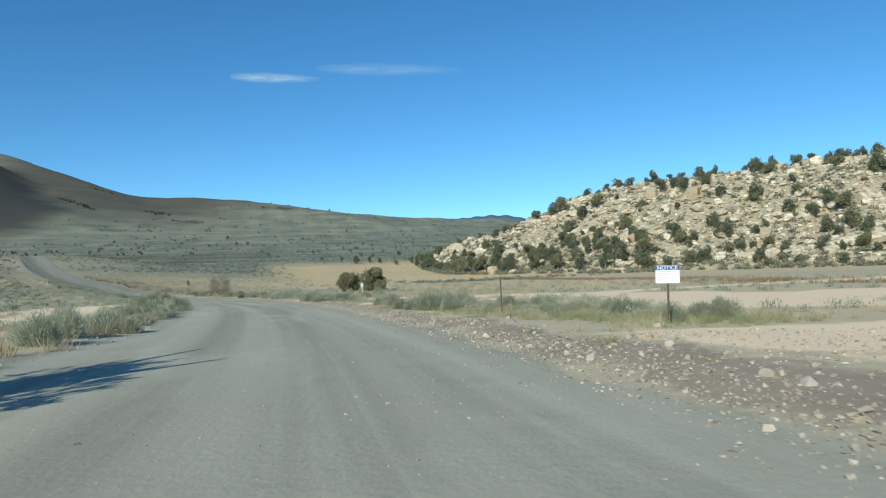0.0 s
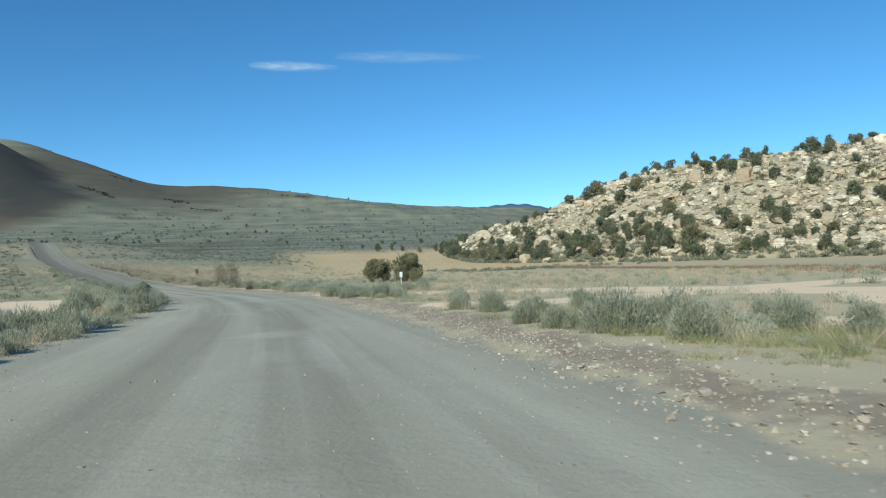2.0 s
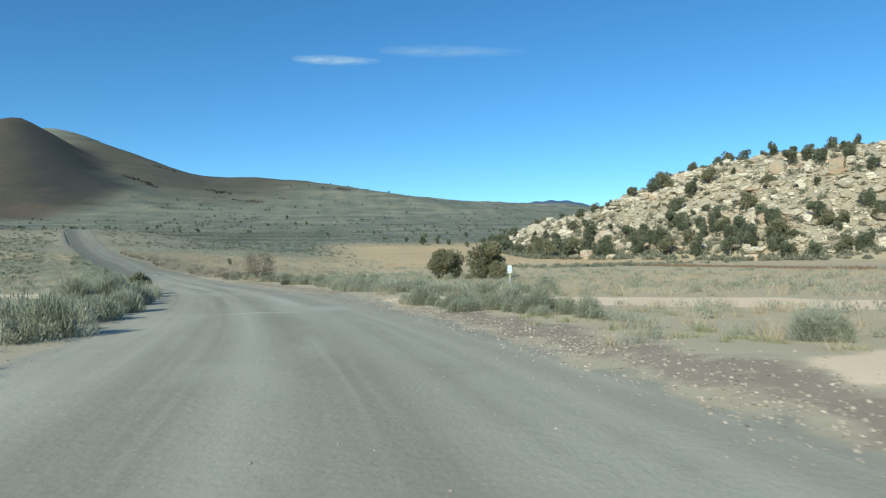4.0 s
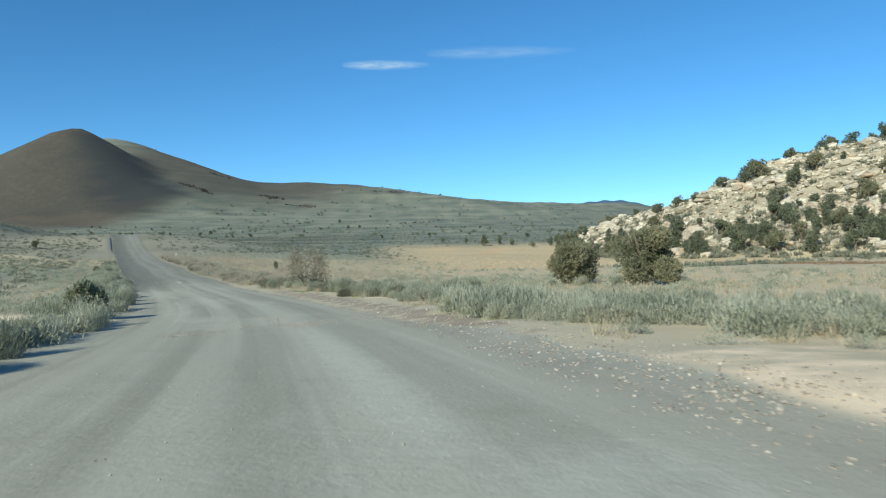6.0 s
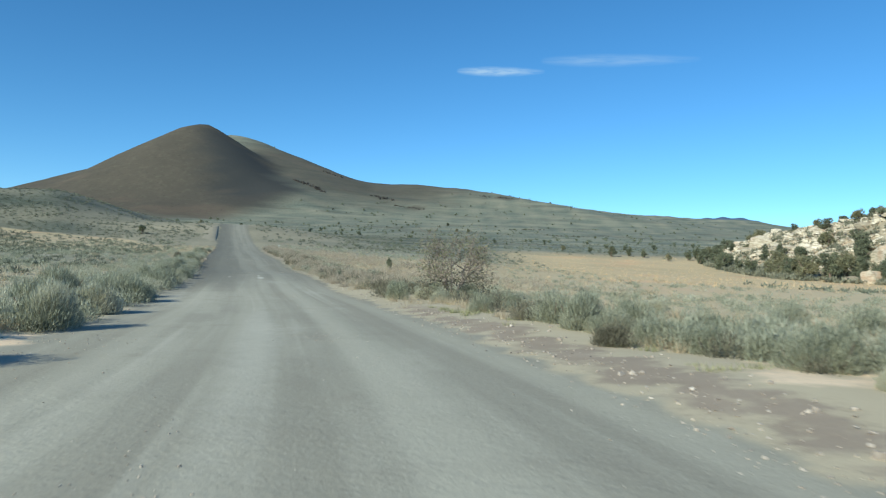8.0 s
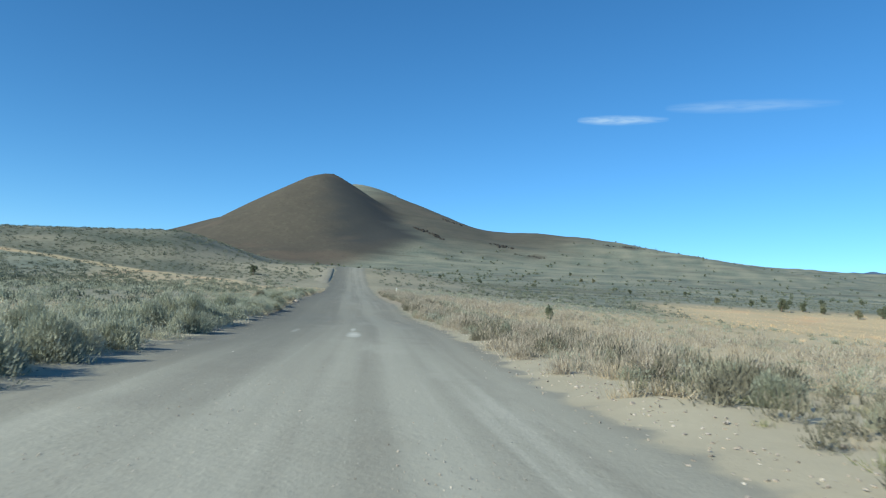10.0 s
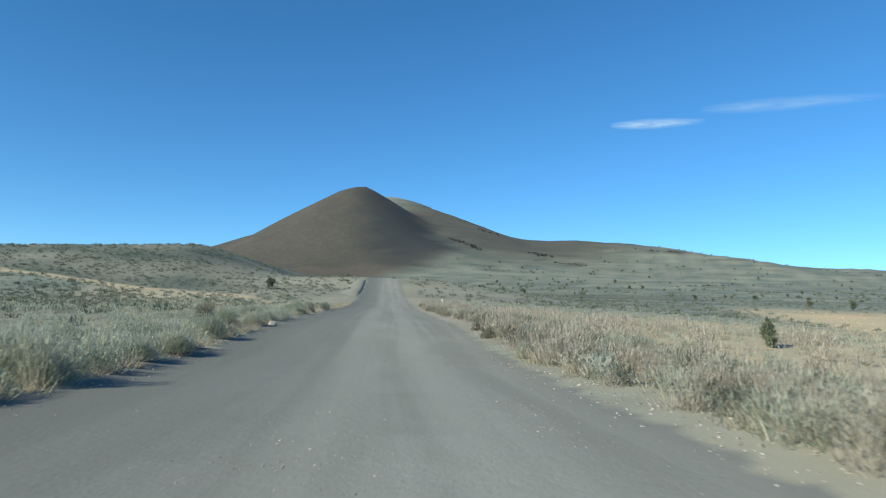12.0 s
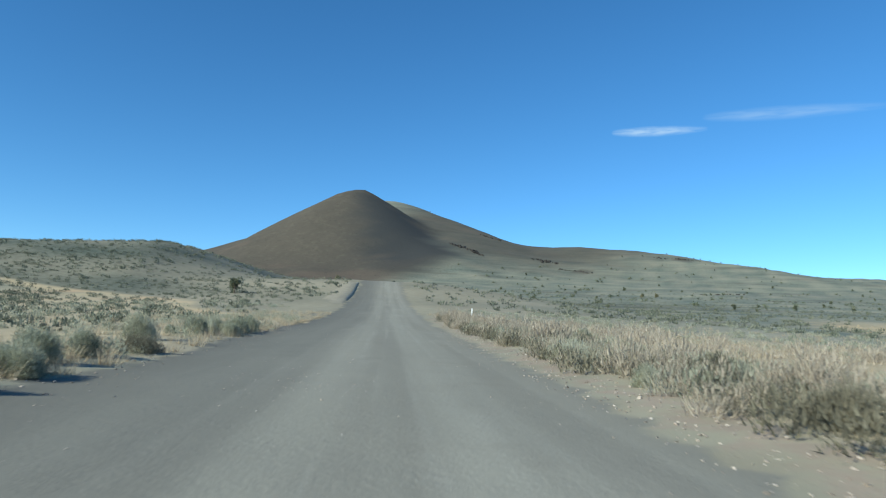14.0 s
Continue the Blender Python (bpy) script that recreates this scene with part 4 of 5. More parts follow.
# brush of the middle ground: full shrubs near the road, sparser ones behind
for count, near, far_off, y_lo, y_hi, sides, shoots, width, length in (
        (1300, 4.5, 8.5, 26, 170, (-1, -1), 520, 0.0105, 0.062),
        (1600, 5.2, 14, 8, 215, (-1, 1), 340, 0.0115, 0.072),
        (3900, 11, 30, 8, 250, (-1, 1), 120, 0.020, 0.09),
        (4800, 22, 64, 8, 250, (-1, 1), 70, 0.034, 0.15)):
    x, y, d = spots(rng, count, near, far_off, y_lo, y_hi, sides, power=1.2)
    thin = (mask_at(m_sand, x, y) < 0.45) & (mask_at(m_road, x, y) < 0.1) & ~((d > 0) & (y < 22) & (x < 14)) & (rng.uniform(size=len(x)) > 1.15 * mask_at(m_field, x, y) * (np.abs(d) > 13)) & ~((d > 0) & (y > 158) & (d < 6.6)) & (waves(x, y, 13, 21, 2) > -0.5)
    thin &= (d > 5.6 + 2.2 * ((y > 82) & (y < 112))) | (d < -left_edge(y) - 0.4)
    thin &= np.hypot(x + 9.2, (y - 72.6) * 0.7) > 1.5
    thin &= ~((d > 0) & (y > 80) & (y < 118) & (waves(x, y, 5, 25, 2) < -0.3)) & (mask_at(m_bank, x, y) < 0.5) & ~((d < 0) & (y > 172) & (waves(x, y, 9, 26, 2) < 0.1))
    protos = [shrub_tris(np.random.RandomState(90 + k), shoots, 0.64, 0.52, width, length) for k in range(6)]
    low = np.where(d > 0, 0.85, np.where((d > -9) & (y > 50), 1.3, 1.0))
    scatter("sagebrush_cover", protos, pack(x[thin], y[thin], (low * rng.uniform(0.45, 1.3, len(x)))[thin], 0.03), SAGE, "grey-green sagebrush over the plain", "brush")

# a hedge of sage along the right edge past the side track, and grey clumps among the straw further on
for count, near, far_off, y_lo, y_hi, s_lo, s_hi in ((300, 6.6, 13, 67, 96, 0.95, 1.6), (330, 5.7, 13, 138, 222, 0.6, 1.35)):
    x, y, d = spots(rng, count, near, far_off, y_lo, y_hi, (1, 1), 1.2)
    keep = (mask_at(m_sand, x, y) < 0.5) & (mask_at(m_road, x, y) < 0.2) & (np.abs(along(SIDE, x, y, 20)[0]) > 2.4) & ((d > 6.4) | (y < 155)) & ((d > 8.4) | (y < 82) | (y > 112))
    protos = [shrub_tris(np.random.RandomState(200 + k), 420, 0.62, 0.62, 0.011, 0.10) for k in range(5)]
    scatter("sagebrush_cover", protos, pack(x[keep], y[keep], rng.uniform(s_lo, s_hi, keep.sum()), 0.03), SAGE, "thick grey-green sagebrush along the road edge", "brush")

# tall grey and straw-coloured brush close to the right edge of the road further on
for count, near, far_off, blades, width in ((1500, 5.3, 10, 130, 0.0075), (2200, 8.5, 26, 40, 0.012)):
    x, y, d = spots(rng, count, near, far_off, 120, 228, (1, 1), 1.2)
    keep = ((waves(x, y, 3.4, 28, 2) > 0.25) | (rng.uniform(size=len(x)) < 0.06)) & (d > 5.0 + 1.0 * sstep(152, 168, y))
    x, y = x[keep], y[keep]
    protos = [np.concatenate([tuft_tris(np.random.RandomState(140 + k), blades // 6, 1.0, 0.6, width), shrub_tris(np.random.RandomState(150 + k), blades * 5 // 2, 0.55, 0.68, width, 0.12)]) for k in range(6)]
    scatter("straw_brush", protos, pack(x, y, rng.uniform(0.7, 1.35, len(x)) * (1 + 0.25 * sstep(148, 165, y)) * (1 + 0.5 * waves(x, y, 4.5, 34, 2)), 0.03), GREY_STRAW, "tall grey and straw-coloured brush beside the road", "brush")
x, y, d = spots(rng, 620, 5.8, 12, 82, 225, (1, 1), 1.3)
keep = (d > 8.2) | (y > 112)
x, y = x[keep], y[keep]
protos = [shrub_tris(np.random.RandomState(160 + k), 200, 0.5, 0.6, 0.015, 0.12) for k in range(4)]
scatter("dark_brush", protos, pack(x, y, rng.uniform(0.6, 1.35, len(x)), 0.03), DARK_BRUSH, "dark dead brush among straw-coloured grass", "brush")

# dead brown weeds along a shallow wash
wash = spline([(17, 205, 0), (19, 190, 0), (27, 150, 0), (33, 110, 0), (32, 64, 0), (36, 30, 0)], 1.5)
i = rng.randint(0, len(wash), 2600)
x, y = wash[i, 0] + rng.normal(size=2600) * 2.6, wash[i, 1] + rng.normal(size=2600)
protos = [tuft_tris(np.random.RandomState(170 + k), 16, 0.6, 0.40, 0.02) for k in range(4)]
keep = mask_at(m_sand, x, y) < 0.4
scatter("brown_weeds", protos, pack(x[keep], y[keep], rng.uniform(0.6, 1.3, keep.sum()), 0.02), BROWN_WEED, "dead brown weeds along a shallow wash", "weeds")

# loose brush between the road's right verge and the pale field
strip = np.random.RandomState(77)
x, y, d = spots(strip, 700, 10, 34, 84, 128, (1, 1), power=1.0)
keep = (mask_at(m_sand, x, y) < 0.4) & (mask_at(m_road, x, y) < 0.1) & (mask_at(m_field, x, y) < 0.5) & (waves(x, y, 7, 33, 2) > -0.2)
protos = [shrub_tris(np.random.RandomState(130 + k), 130, 0.62, 0.5, 0.018, 0.09) for k in range(5)]
scatter("sagebrush_patch", protos, pack(x[keep], y[keep], strip.uniform(0.5, 1.05, keep.sum()), 0.02), SAGE, "loose grey-green sagebrush among dry straw", "brush")

# brush farther off
n = 15000
a, r = rng.uniform(-0.85, 1.0, n), 70 + 780 * rng.uniform(size=n) ** 1.5
x, y = -50 - np.sin(a + 0.10) * r, 100 + np.cos(a + 0.10) * r
dr, _ = along(LINE, x, y, 80)
thin = ((np.abs(dr) > 58) | ((y > 262) & (np.abs(dr) > 8))) & (mask_at(m_sand, x, y) < 0.4) & (mask_at(m_rock, x, y) < 0.4) & (rng.uniform(size=n) > 1.3 * mask_at(m_field, x, y)) & (waves(x, y, 40, 22, 2) > -0.7)
protos = [shrub_tris(np.random.RandomState(100 + k), 26, 0.85, 0.55, 0.10, 0.24) for k in range(5)]
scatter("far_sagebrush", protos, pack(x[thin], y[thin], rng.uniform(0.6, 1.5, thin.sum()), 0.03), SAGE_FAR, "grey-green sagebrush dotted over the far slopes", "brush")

x, y = rng.uniform(-270, -40, 8000), rng.uniform(60, 290, 8000)
thin = (along(LINE, x, y, 80)[0] < -13) & (mask_at(m_sand, x, y) < 0.4) & (mask_at(m_field, x, y) < 0.3) & ((waves(x, y, 16, 24, 2) > -0.35) | (mask_at(m_straw, x, y) > 0.2))
near_protos = [shrub_tris(np.random.RandomState(190 + k), 44, 0.75, 0.5, 0.055, 0.17) for k in range(5)]
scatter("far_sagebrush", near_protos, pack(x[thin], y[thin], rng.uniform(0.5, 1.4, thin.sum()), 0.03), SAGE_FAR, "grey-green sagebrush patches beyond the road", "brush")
x, y = rng.uniform(-460, -110, 7000), rng.uniform(170, 480, 7000)
thin = (np.abs(along(LINE, x, y, 80)[0]) > 58) & (mask_at(m_sand, x, y) < 0.4) & (x < -150 - 0.25 * (y - 170))
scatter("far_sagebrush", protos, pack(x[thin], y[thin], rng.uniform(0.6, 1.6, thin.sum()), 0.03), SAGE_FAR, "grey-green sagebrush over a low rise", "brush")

# small junipers dotted over the far slopes
n = 110
a, r = rng.uniform(-0.75, 0.55, n) + 0.25, 330 + 900 * rng.uniform(size=n) ** 1.3
x, y = -70 - np.sin(a) * r, 110 + np.cos(a) * r
thin = (mask_at(m_cone, x, y) < 0.3) & (mask_at(m_road, x, y) < 0.1)
protos = [crown_tris(np.random.RandomState(185 + k), 60, 9, (0, 0, 1.5), (1.5, 1.5, 1.5), 0.45) for k in range(4)]
scatter("far_junipers", protos, pack(x[thin], y[thin], rng.uniform(0.5, 1.3, thin.sum()), 0.1), JUNIPER, "small dark junipers dotted over the sagebrush slope", "trees")

# dark brush dotted over the far ridge
n = 1500
a, r = rng.uniform(-0.6, 0.75, n), 420 + 1300 * rng.uniform(size=n)
x, y = -70 - np.sin(a) * r, 110 + np.cos(a) * r
thin = (mask_at(m_cone, x, y) < 0.4) & (mask_at(m_rock, x, y) < 0.2) & (waves(x, y, 70, 27, 2) > -0.1)
protos = [crown_tris(np.random.RandomState(180 + k), 9, 6, (0, 0, 0.7), (1.1, 1.1, 0.8), 0.7) for k in range(4)]
scatter("dark_hill_brush", protos, pack(x[thin], y[thin], rng.uniform(0.6, 2.0, thin.sum()), 0.1), JUNIPER, "dark low brush dotted over the far ridge", "brush")

# dry grass: on both verges, thick beyond the right verge further on, and over the pale field
x1, y1, d1 = spots(rng, 5500, 5.1, 20, 8, 230, power=1.9)
x2, y2, d2 = spots(rng, 2000, 4.95, 18, 100, 235, (1, 1), 1.5)
x3, y3, d3 = spots(rng, 10000, 12, 62, 55, 235, (1, 1), 1.1)
x4, y4 = rng.uniform(-95, 40, 13000), rng.uniform(165, 390, 13000)
k4 = mask_at(m_field, x4, y4) > 0.5
for gx_, gy_, blades, width, mat, text in ((np.concatenate([x1, x2]), np.concatenate([y1, y2]), 40, 0.006, DRY, "straw-coloured dry bunch grass"), (x3, y3, 18, 0.012, DRY, "straw-coloured dry bunch grass"), (x4[k4], y4[k4], 14, 0.02, GOLD, "golden dry grass of a pale field")):
    thin = (mask_at(m_sand, gx_, gy_) < 0.45) & (mask_at(m_road, gx_, gy_) < 0.2) & ~((mask_at(m_sand, gx_, gy_) > 0.3) & (gy_ > 150)) & (waves(gx_, gy_, 6, 23, 2) > -0.45) & (mask_at(m_bank, gx_, gy_) < 0.5) & ~((gy_ > 112) & (waves(gx_, gy_, 2.6, 29, 2) < 0.3) & (along(LINE, gx_, gy_, 90)[0] > 0))
    protos = [tuft_tris(np.random.RandomState(110 + k), blades, 0.45, 0.40, width) for k in range(5)]
    scatter("dry_grass", protos, pack(gx_[thin], gy_[thin], rng.uniform(0.55, 1.4, thin.sum()), 0.02), mat, text, "grass")

# dry grass among the first sagebrush on the right
u = rng.uniform(size=1500)
x, y = -4.5 + 13.5 * u + 1.1 * rng.normal(size=1500), 38.5 - 20 * u + 2.3 * rng.normal(size=1500)
keep = (mask_at(m_bank, x, y) < 0.4) & (mask_at(m_road, x, y) < 0.05) & (mask_at(m_sand, x, y) < 0.5)
protos = [tuft_tris(np.random.RandomState(125 + k), 44, 0.5, 0.34, 0.006) for k in range(5)]
scatter("dry_grass", protos, pack(x[keep], y[keep], rng.uniform(0.4, 0.95, keep.sum()), 0.02), GREEN, "yellow-green grass among the sagebrush", "grass")

# low green weeds along the verges
x, y, d = spots(rng, 1500, 6.2, 11, 10, 120, power=1.2)
thin = (mask_at(m_sand, x, y) < 0.4) & (mask_at(m_road, x, y) < 0.05) & (waves(x, y, 5, 36, 2) > 0.1)
protos = [tuft_tris(np.random.RandomState(120 + k), 46, 0.55, 0.20, 0.008) for k in range(4)]
scatter("green_weeds", protos, pack(x[thin], y[thin], rng.uniform(0.5, 1.2, thin.sum()), 0.01), GREEN, "low green weeds on the verge", "weeds")

# olive brush between the rocks of the hill
m, n = rng.uniform(-282, 10, 3800), 105 * rng.uniform(size=3800) ** 1.35
x, y = hill_place(m, n)
protos = [shrub_tris(np.random.RandomState(130 + k), 46, 1.0, 0.9, 0.12, 0.40) for k in range(4)]
scatter("hill_brush", protos, pack(x, y, rng.uniform(0.6, 2.0, 3800), 0.05), HILL_BRUSH, "olive brush between the rocks of the hill", "brush")



def make_dead_brush(x, y, wide, seed):
    """A low heap of bleached dead branches."""
    r = random.Random(seed)
    heap = tagged(new("dead_brush"), "low heap of bleached dead branches beside the road", "branches")
    for k in range(22):
        a, bm = r.uniform(0, 6.283), bmesh.new()
        root = Vector((r.uniform(-0.3, 0.3) * wide, r.uniform(-0.2, 0.2) * wide, 0.0))
        end = root + Vector((math.cos(a) * wide * r.uniform(0.25, 0.55), math.sin(a) * wide * r.uniform(0.25, 0.5), r.uniform(0.08, 0.55)))
        limb(bm, root, end, 0.013, 0.006, 5)
        for j in range(5):
            start = root.lerp(end, r.uniform(0.35, 1.0))
            limb(bm, start, start + Vector((r.uniform(-0.2, 0.2), r.uniform(-0.2, 0.2), r.uniform(-0.02, 0.22))), 0.006, 0.003, 3)
        part("branch", bm, BLEACHED, heap)
    heap.location = (x, y, float(lies(x, y)[0]) - 0.02)


for x, y, wide, seed in ((-67.6, 155.0, 1.1, 71), (-66.1, 152.8, 1.1, 72), (-64.8, 150.6, 0.8, 73)):
    make_dead_brush(x, y, wide, seed)


# ---- rocks ----
def block_mesh(seed, points, flat, material, bulge=0.25):
    """A broken, angular block: the hull of random points in a box."""
    r = random.Random(seed)
    bm = bmesh.new()
    for k in range(points):
        v = Vector([r.uniform(-1, 1) for _ in range(3)])
        big = max(abs(c) for c in v)
        v = v / big * (1 - bulge) + v.normalized() * bulge
        bm.verts.new((v.x, v.y * r.uniform(0.7, 1.0), v.z * flat))
    res = bmesh.ops.convex_hull(bm, input=bm.verts)
    bmesh.ops.delete(bm, geom=[g for g in {*res["geom_interior"], *res["geom_unused"]} if isinstance(g, bmesh.types.BMVert)], context="VERTS")
    bmesh.ops.triangulate(bm, faces=bm.faces)
    bmesh.ops.recalc_face_normals(bm, faces=bm.faces)
    me = bpy.data.meshes.new("block")
    bm.to_mesh(me), bm.free()
    me.materials.append(material)
    return me


def scatter_blocks(name, metas, x, y, size, sink, material, label, category, rng, tilt=0.25):
    """Joined loose rocks, each with shared corners of its own."""
    verts, faces, start = [], [], 0
    z = lies(x, y)
    for k in range(len(x)):
        v, f = metas[rng.randint(len(metas))]
        a, b = rng.uniform(0, 6.283), rng.normal() * tilt
        c, s, cb, sb = math.cos(a), math.sin(a), math.cos(b), math.sin(b)
        turn = np.array([[c, -s * cb, s * sb], [s, c * cb, -c * sb], [0, sb, cb]])
        stretch = rng.uniform(0.7, 1.3, 3)
        verts.append((v * stretch * size[k]) @ turn.T + (x[k], y[k], z[k] + size[k] * sink))
        faces.append(f + start)
        start += len(v)
    return tagged(new(name, mesh_from(name, np.concatenate(verts), np.concatenate(faces), material)), label, category, kind="stuff")


def arrays(me):
    v = np.empty(len(me.vertices) * 3, np.float32)
    me.vertices.foreach_get("co", v)
    f = np.empty(len(me.polygons) * 3, np.int32)
    me.polygons.foreach_get("vertices", f)
    return v.reshape(-1, 3), f.reshape(-1, 3)


def slab_mesh(seed, flat, material):
    """A broken ledge block: a box with its corners knocked off, a notched top and skewed sides."""
    r = random.Random(seed)
    bm = bmesh.new()
    for sx in (-1, 1):
        for sy in (-1, 1):
            for sz in (-1, 1):
                x, y, z = (c * r.uniform(0.6, 1.0) for c in (sx, sy * 0.85, sz * flat))
                k = r.uniform(0.15, 0.55)
                bm.verts.new((x - sx * k, y, z)), bm.verts.new((x, y - sy * k, z)), bm.verts.new((x, y, z - sz * k * 0.7))
    for k in range(4):
        bm.verts.new((r.uniform(-0.6, 0.6), r.uniform(-0.6, 0.6), flat * r.uniform(0.95, 1.2)))
    res = bmesh.ops.convex_hull(bm, input=bm.verts)
    bmesh.ops.delete(bm, geom=[g for g in {*res["geom_interior"], *res["geom_unused"]} if isinstance(g, bmesh.types.BMVert)], context="VERTS")
    bmesh.ops.triangulate(bm, faces=bm.faces)
    bmesh.ops.recalc_face_normals(bm, faces=bm.faces)
    me = bpy.data.meshes.new("block")
    bm.to_mesh(me), bm.free()
    me.materials.append(material)
    return me


BLOCKS = [slab_mesh(200 + k, (0.45, 0.6, 0.75)[k % 3], ROCK) for k in range(9)]
rng = np.random.RandomState(31)


def lay_block(me, x, y, size, sink, name, label, group, category="boulder"):
    ob = tagged(new(name, me), label, category, group)
    ob.matrix_world = Matrix.Translation((x, y, float(lies(x, y)[0]) + size * sink)) @ Euler((rng.normal() * 0.16, rng.normal() * 0.16, rng.uniform(0, 6.28))).to_matrix().to_4x4() @ Matrix.Diagonal((*(size * rng.uniform(0.8, 1.25, 3)), 1))
    return ob


def make_snag(x, y, tall):
    snag = tagged(new("dead_snag"), "thin bare dead trunk on the rocky hill", "tree")
    for a, b, ra, rb in (((0, 0, -0.3), (0.1, 0, tall), 0.10, 0.04), ((0.05, 0, tall * 0.6), (0.5, 0.1, tall * 0.8), 0.04, 0.015), ((0.06, 0, tall * 0.75), (-0.35, 0, tall * 0.95), 0.035, 0.012)):
        bm = bmesh.new()
        limb(bm, a, b, ra, rb, 5)
        part("trunk" if a[2] < 0 else "branch", bm, BARK, snag)
    snag.location = (x, y, float(lies(x, y)[0]))


make_snag(58.5, 313.0, 3.6)

# boulders that stand free at the foot of the hill
for x, y, s in ((19.3, 264.0, 2.3), (15.5, 268, 1.4), (58.6, 231, 2.0), (26, 262, 1.3), (13, 277, 1.2), (36, 266, 3.0), (45, 258, 1.5)):
    lay_block(BLOCKS[rng.randint(9)], x, y, s, 0.3, "boulder", "pale tan sandstone boulder at the hill foot", "sandstone boulders")
for k in range(285):
    m, n = rng.uniform(-272, -5), 6 + 92 * rng.uniform()
    x, y = hill_place(m, n)
    if float(mask_at(m_rock, x, y)) > 0.3:
        lay_block(BLOCKS[rng.randint(9)], x, y, float(np.clip(np.exp(rng.normal(0.25, 0.5)), 0.7, 3.4)), 0.22, "boulder", "pale tan sandstone boulder on the rocky hill", "sandstone boulders")
# broken sandstone: rows of ledge blocks along the slope, and loose pieces of all sizes between them
metas = [arrays(slab_mesh(230 + k, (0.4, 0.55, 0.75)[k % 3], ROCK_STUFF)) for k in range(9)]
m, level = rng.uniform(-272, 15, 3000), rng.randint(0, 9, 3000)
x, y = hill_place(m, 12 + 10.5 * level + 4.5 * np.sin(m / 17 + level * 2.1) + rng.normal(size=3000) * 1.1)
keep = (mask_at(m_rock, x, y) > 0.2) & (waves(x, y, 26, 35, 2) > -0.15)
x, y = x[keep], y[keep]
scatter_blocks("rock_ledge", metas, x, y, np.clip(np.exp(rng.normal(-0.1, 0.45, len(x))), 0.4, 2.2), 0.2, ROCK_STUFF, "rows of broken pale sandstone ledges", "rock", rng, 0.2)
slabs = [arrays(slab_mesh(240 + k, (0.30, 0.42)[k % 2], ROCK_STUFF)) for k in range(6)]
m, level = rng.uniform(-262, 10, 620), rng.randint(0, 4, 620)
x, y = hill_place(m, 26 + 19 * level + 6 * np.sin(m / 23 + level * 1.7) + rng.normal(size=620) * 1.5)
keep = (mask_at(m_rock, x, y) > 0.3) & (waves(x, y, 34, 39, 2) > 0.05)
x, y = x[keep], y[keep]
scatter_blocks("rock_ledge", slabs, x, y, rng.uniform(1.3, 3.1, len(x)), 0.16, ROCK_STUFF, "broad pale sandstone slabs along the slope", "rock", rng, 0.08)
small = [arrays(block_mesh(250 + k, 11, 0.6, ROCK_STUFF, 0.15)) for k in range(8)]
m, n = rng.uniform(-280, 15, 25000), rng.uniform(3, 112, 25000)
x, y = hill_place(m, n)
keep = (mask_at(m_rock, x, y) > 0.2) & (waves(x, y, 12, 33, 2) > -0.7)
x, y = x[keep], y[keep]
scatter_blocks("rock_rubble", small, x, y, np.clip(np.exp(rng.normal(-0.55, 0.45, len(x))), 0.25, 1.5), 0.14, ROCK_STUFF, "pale broken sandstone covering the hill", "rock", rng)

# dark lava outcrops on the flank of the cinder cone and the ridge
metas = [arrays(block_mesh(300 + k, 14, 0.8, LAVA)) for k in range(6)]
for x0, y0, x1, y1, count, s_lo, s_hi, wide in ((-613, 1112, -548, 1099, 90, 0.8, 2.6, 2.2), (-502, 1177, -463, 1183, 50, 0.8, 2.4, 2.2), (-640, 1262, -600, 1270, 40, 0.8, 2.2, 3),
                                                (-350, 1330, -280, 1345, 40, 0.7, 1.8, 2), (-450, 1150, -400, 1160, 36, 0.7, 1.6, 2), (-150, 900, -90, 905, 40, 0.4, 1.0, 1.5), (-230, 1010, -180, 1016, 36, 0.5, 1.2, 1.5)):
    u = rng.uniform(size=count)
    x, y = x0 + (x1 - x0) * u + rng.normal(size=count) * 2, y0 + (y1 - y0) * u + rng.normal(size=count) * wide * 1.4 + 4 * np.sin(u * 9 + x0)
    scatter_blocks("lava_outcrop", metas, x, y, (s_lo + (s_hi - s_lo) * rng.uniform(size=count) ** 2), 0.15, LAVA, "dark lava rocks breaking out of the slope", "rock", rng)

# stones along the verges of the road
STONES = [block_mesh(260 + k, 24, 0.75, STONE, 0.65) for k in range(6)]
for k in range(270):
    first_half = k < 150
    i = rng.randint(int(np.argmin(np.abs(LINE[:, 1] - (6 if first_half else 60)))), int(np.argmin(np.abs(LINE[:, 1] - (60 if first_half else 185)))))
    right = rng.uniform() < (0.93 if first_half else 0.6)
    d = (5.0 + 2.6 * rng.uniform() ** 1.5) * (1 if right else -1) + (0 if right else 5.0 - float(left_edge(LINE[i, 1])) + 0.2)
    x, y = beside(i, d)
    lay_block(STONES[rng.randint(6)], x, y, float(np.clip(np.exp(rng.normal(-3.1 if first_half else -3.1, 0.42)), 0.02, 0.11 if y < 26 else 0.032 if y < 72 else 0.045)), 0.25, "stone", "pale loose stone on the road verge", "loose stones on the verge", "stone")
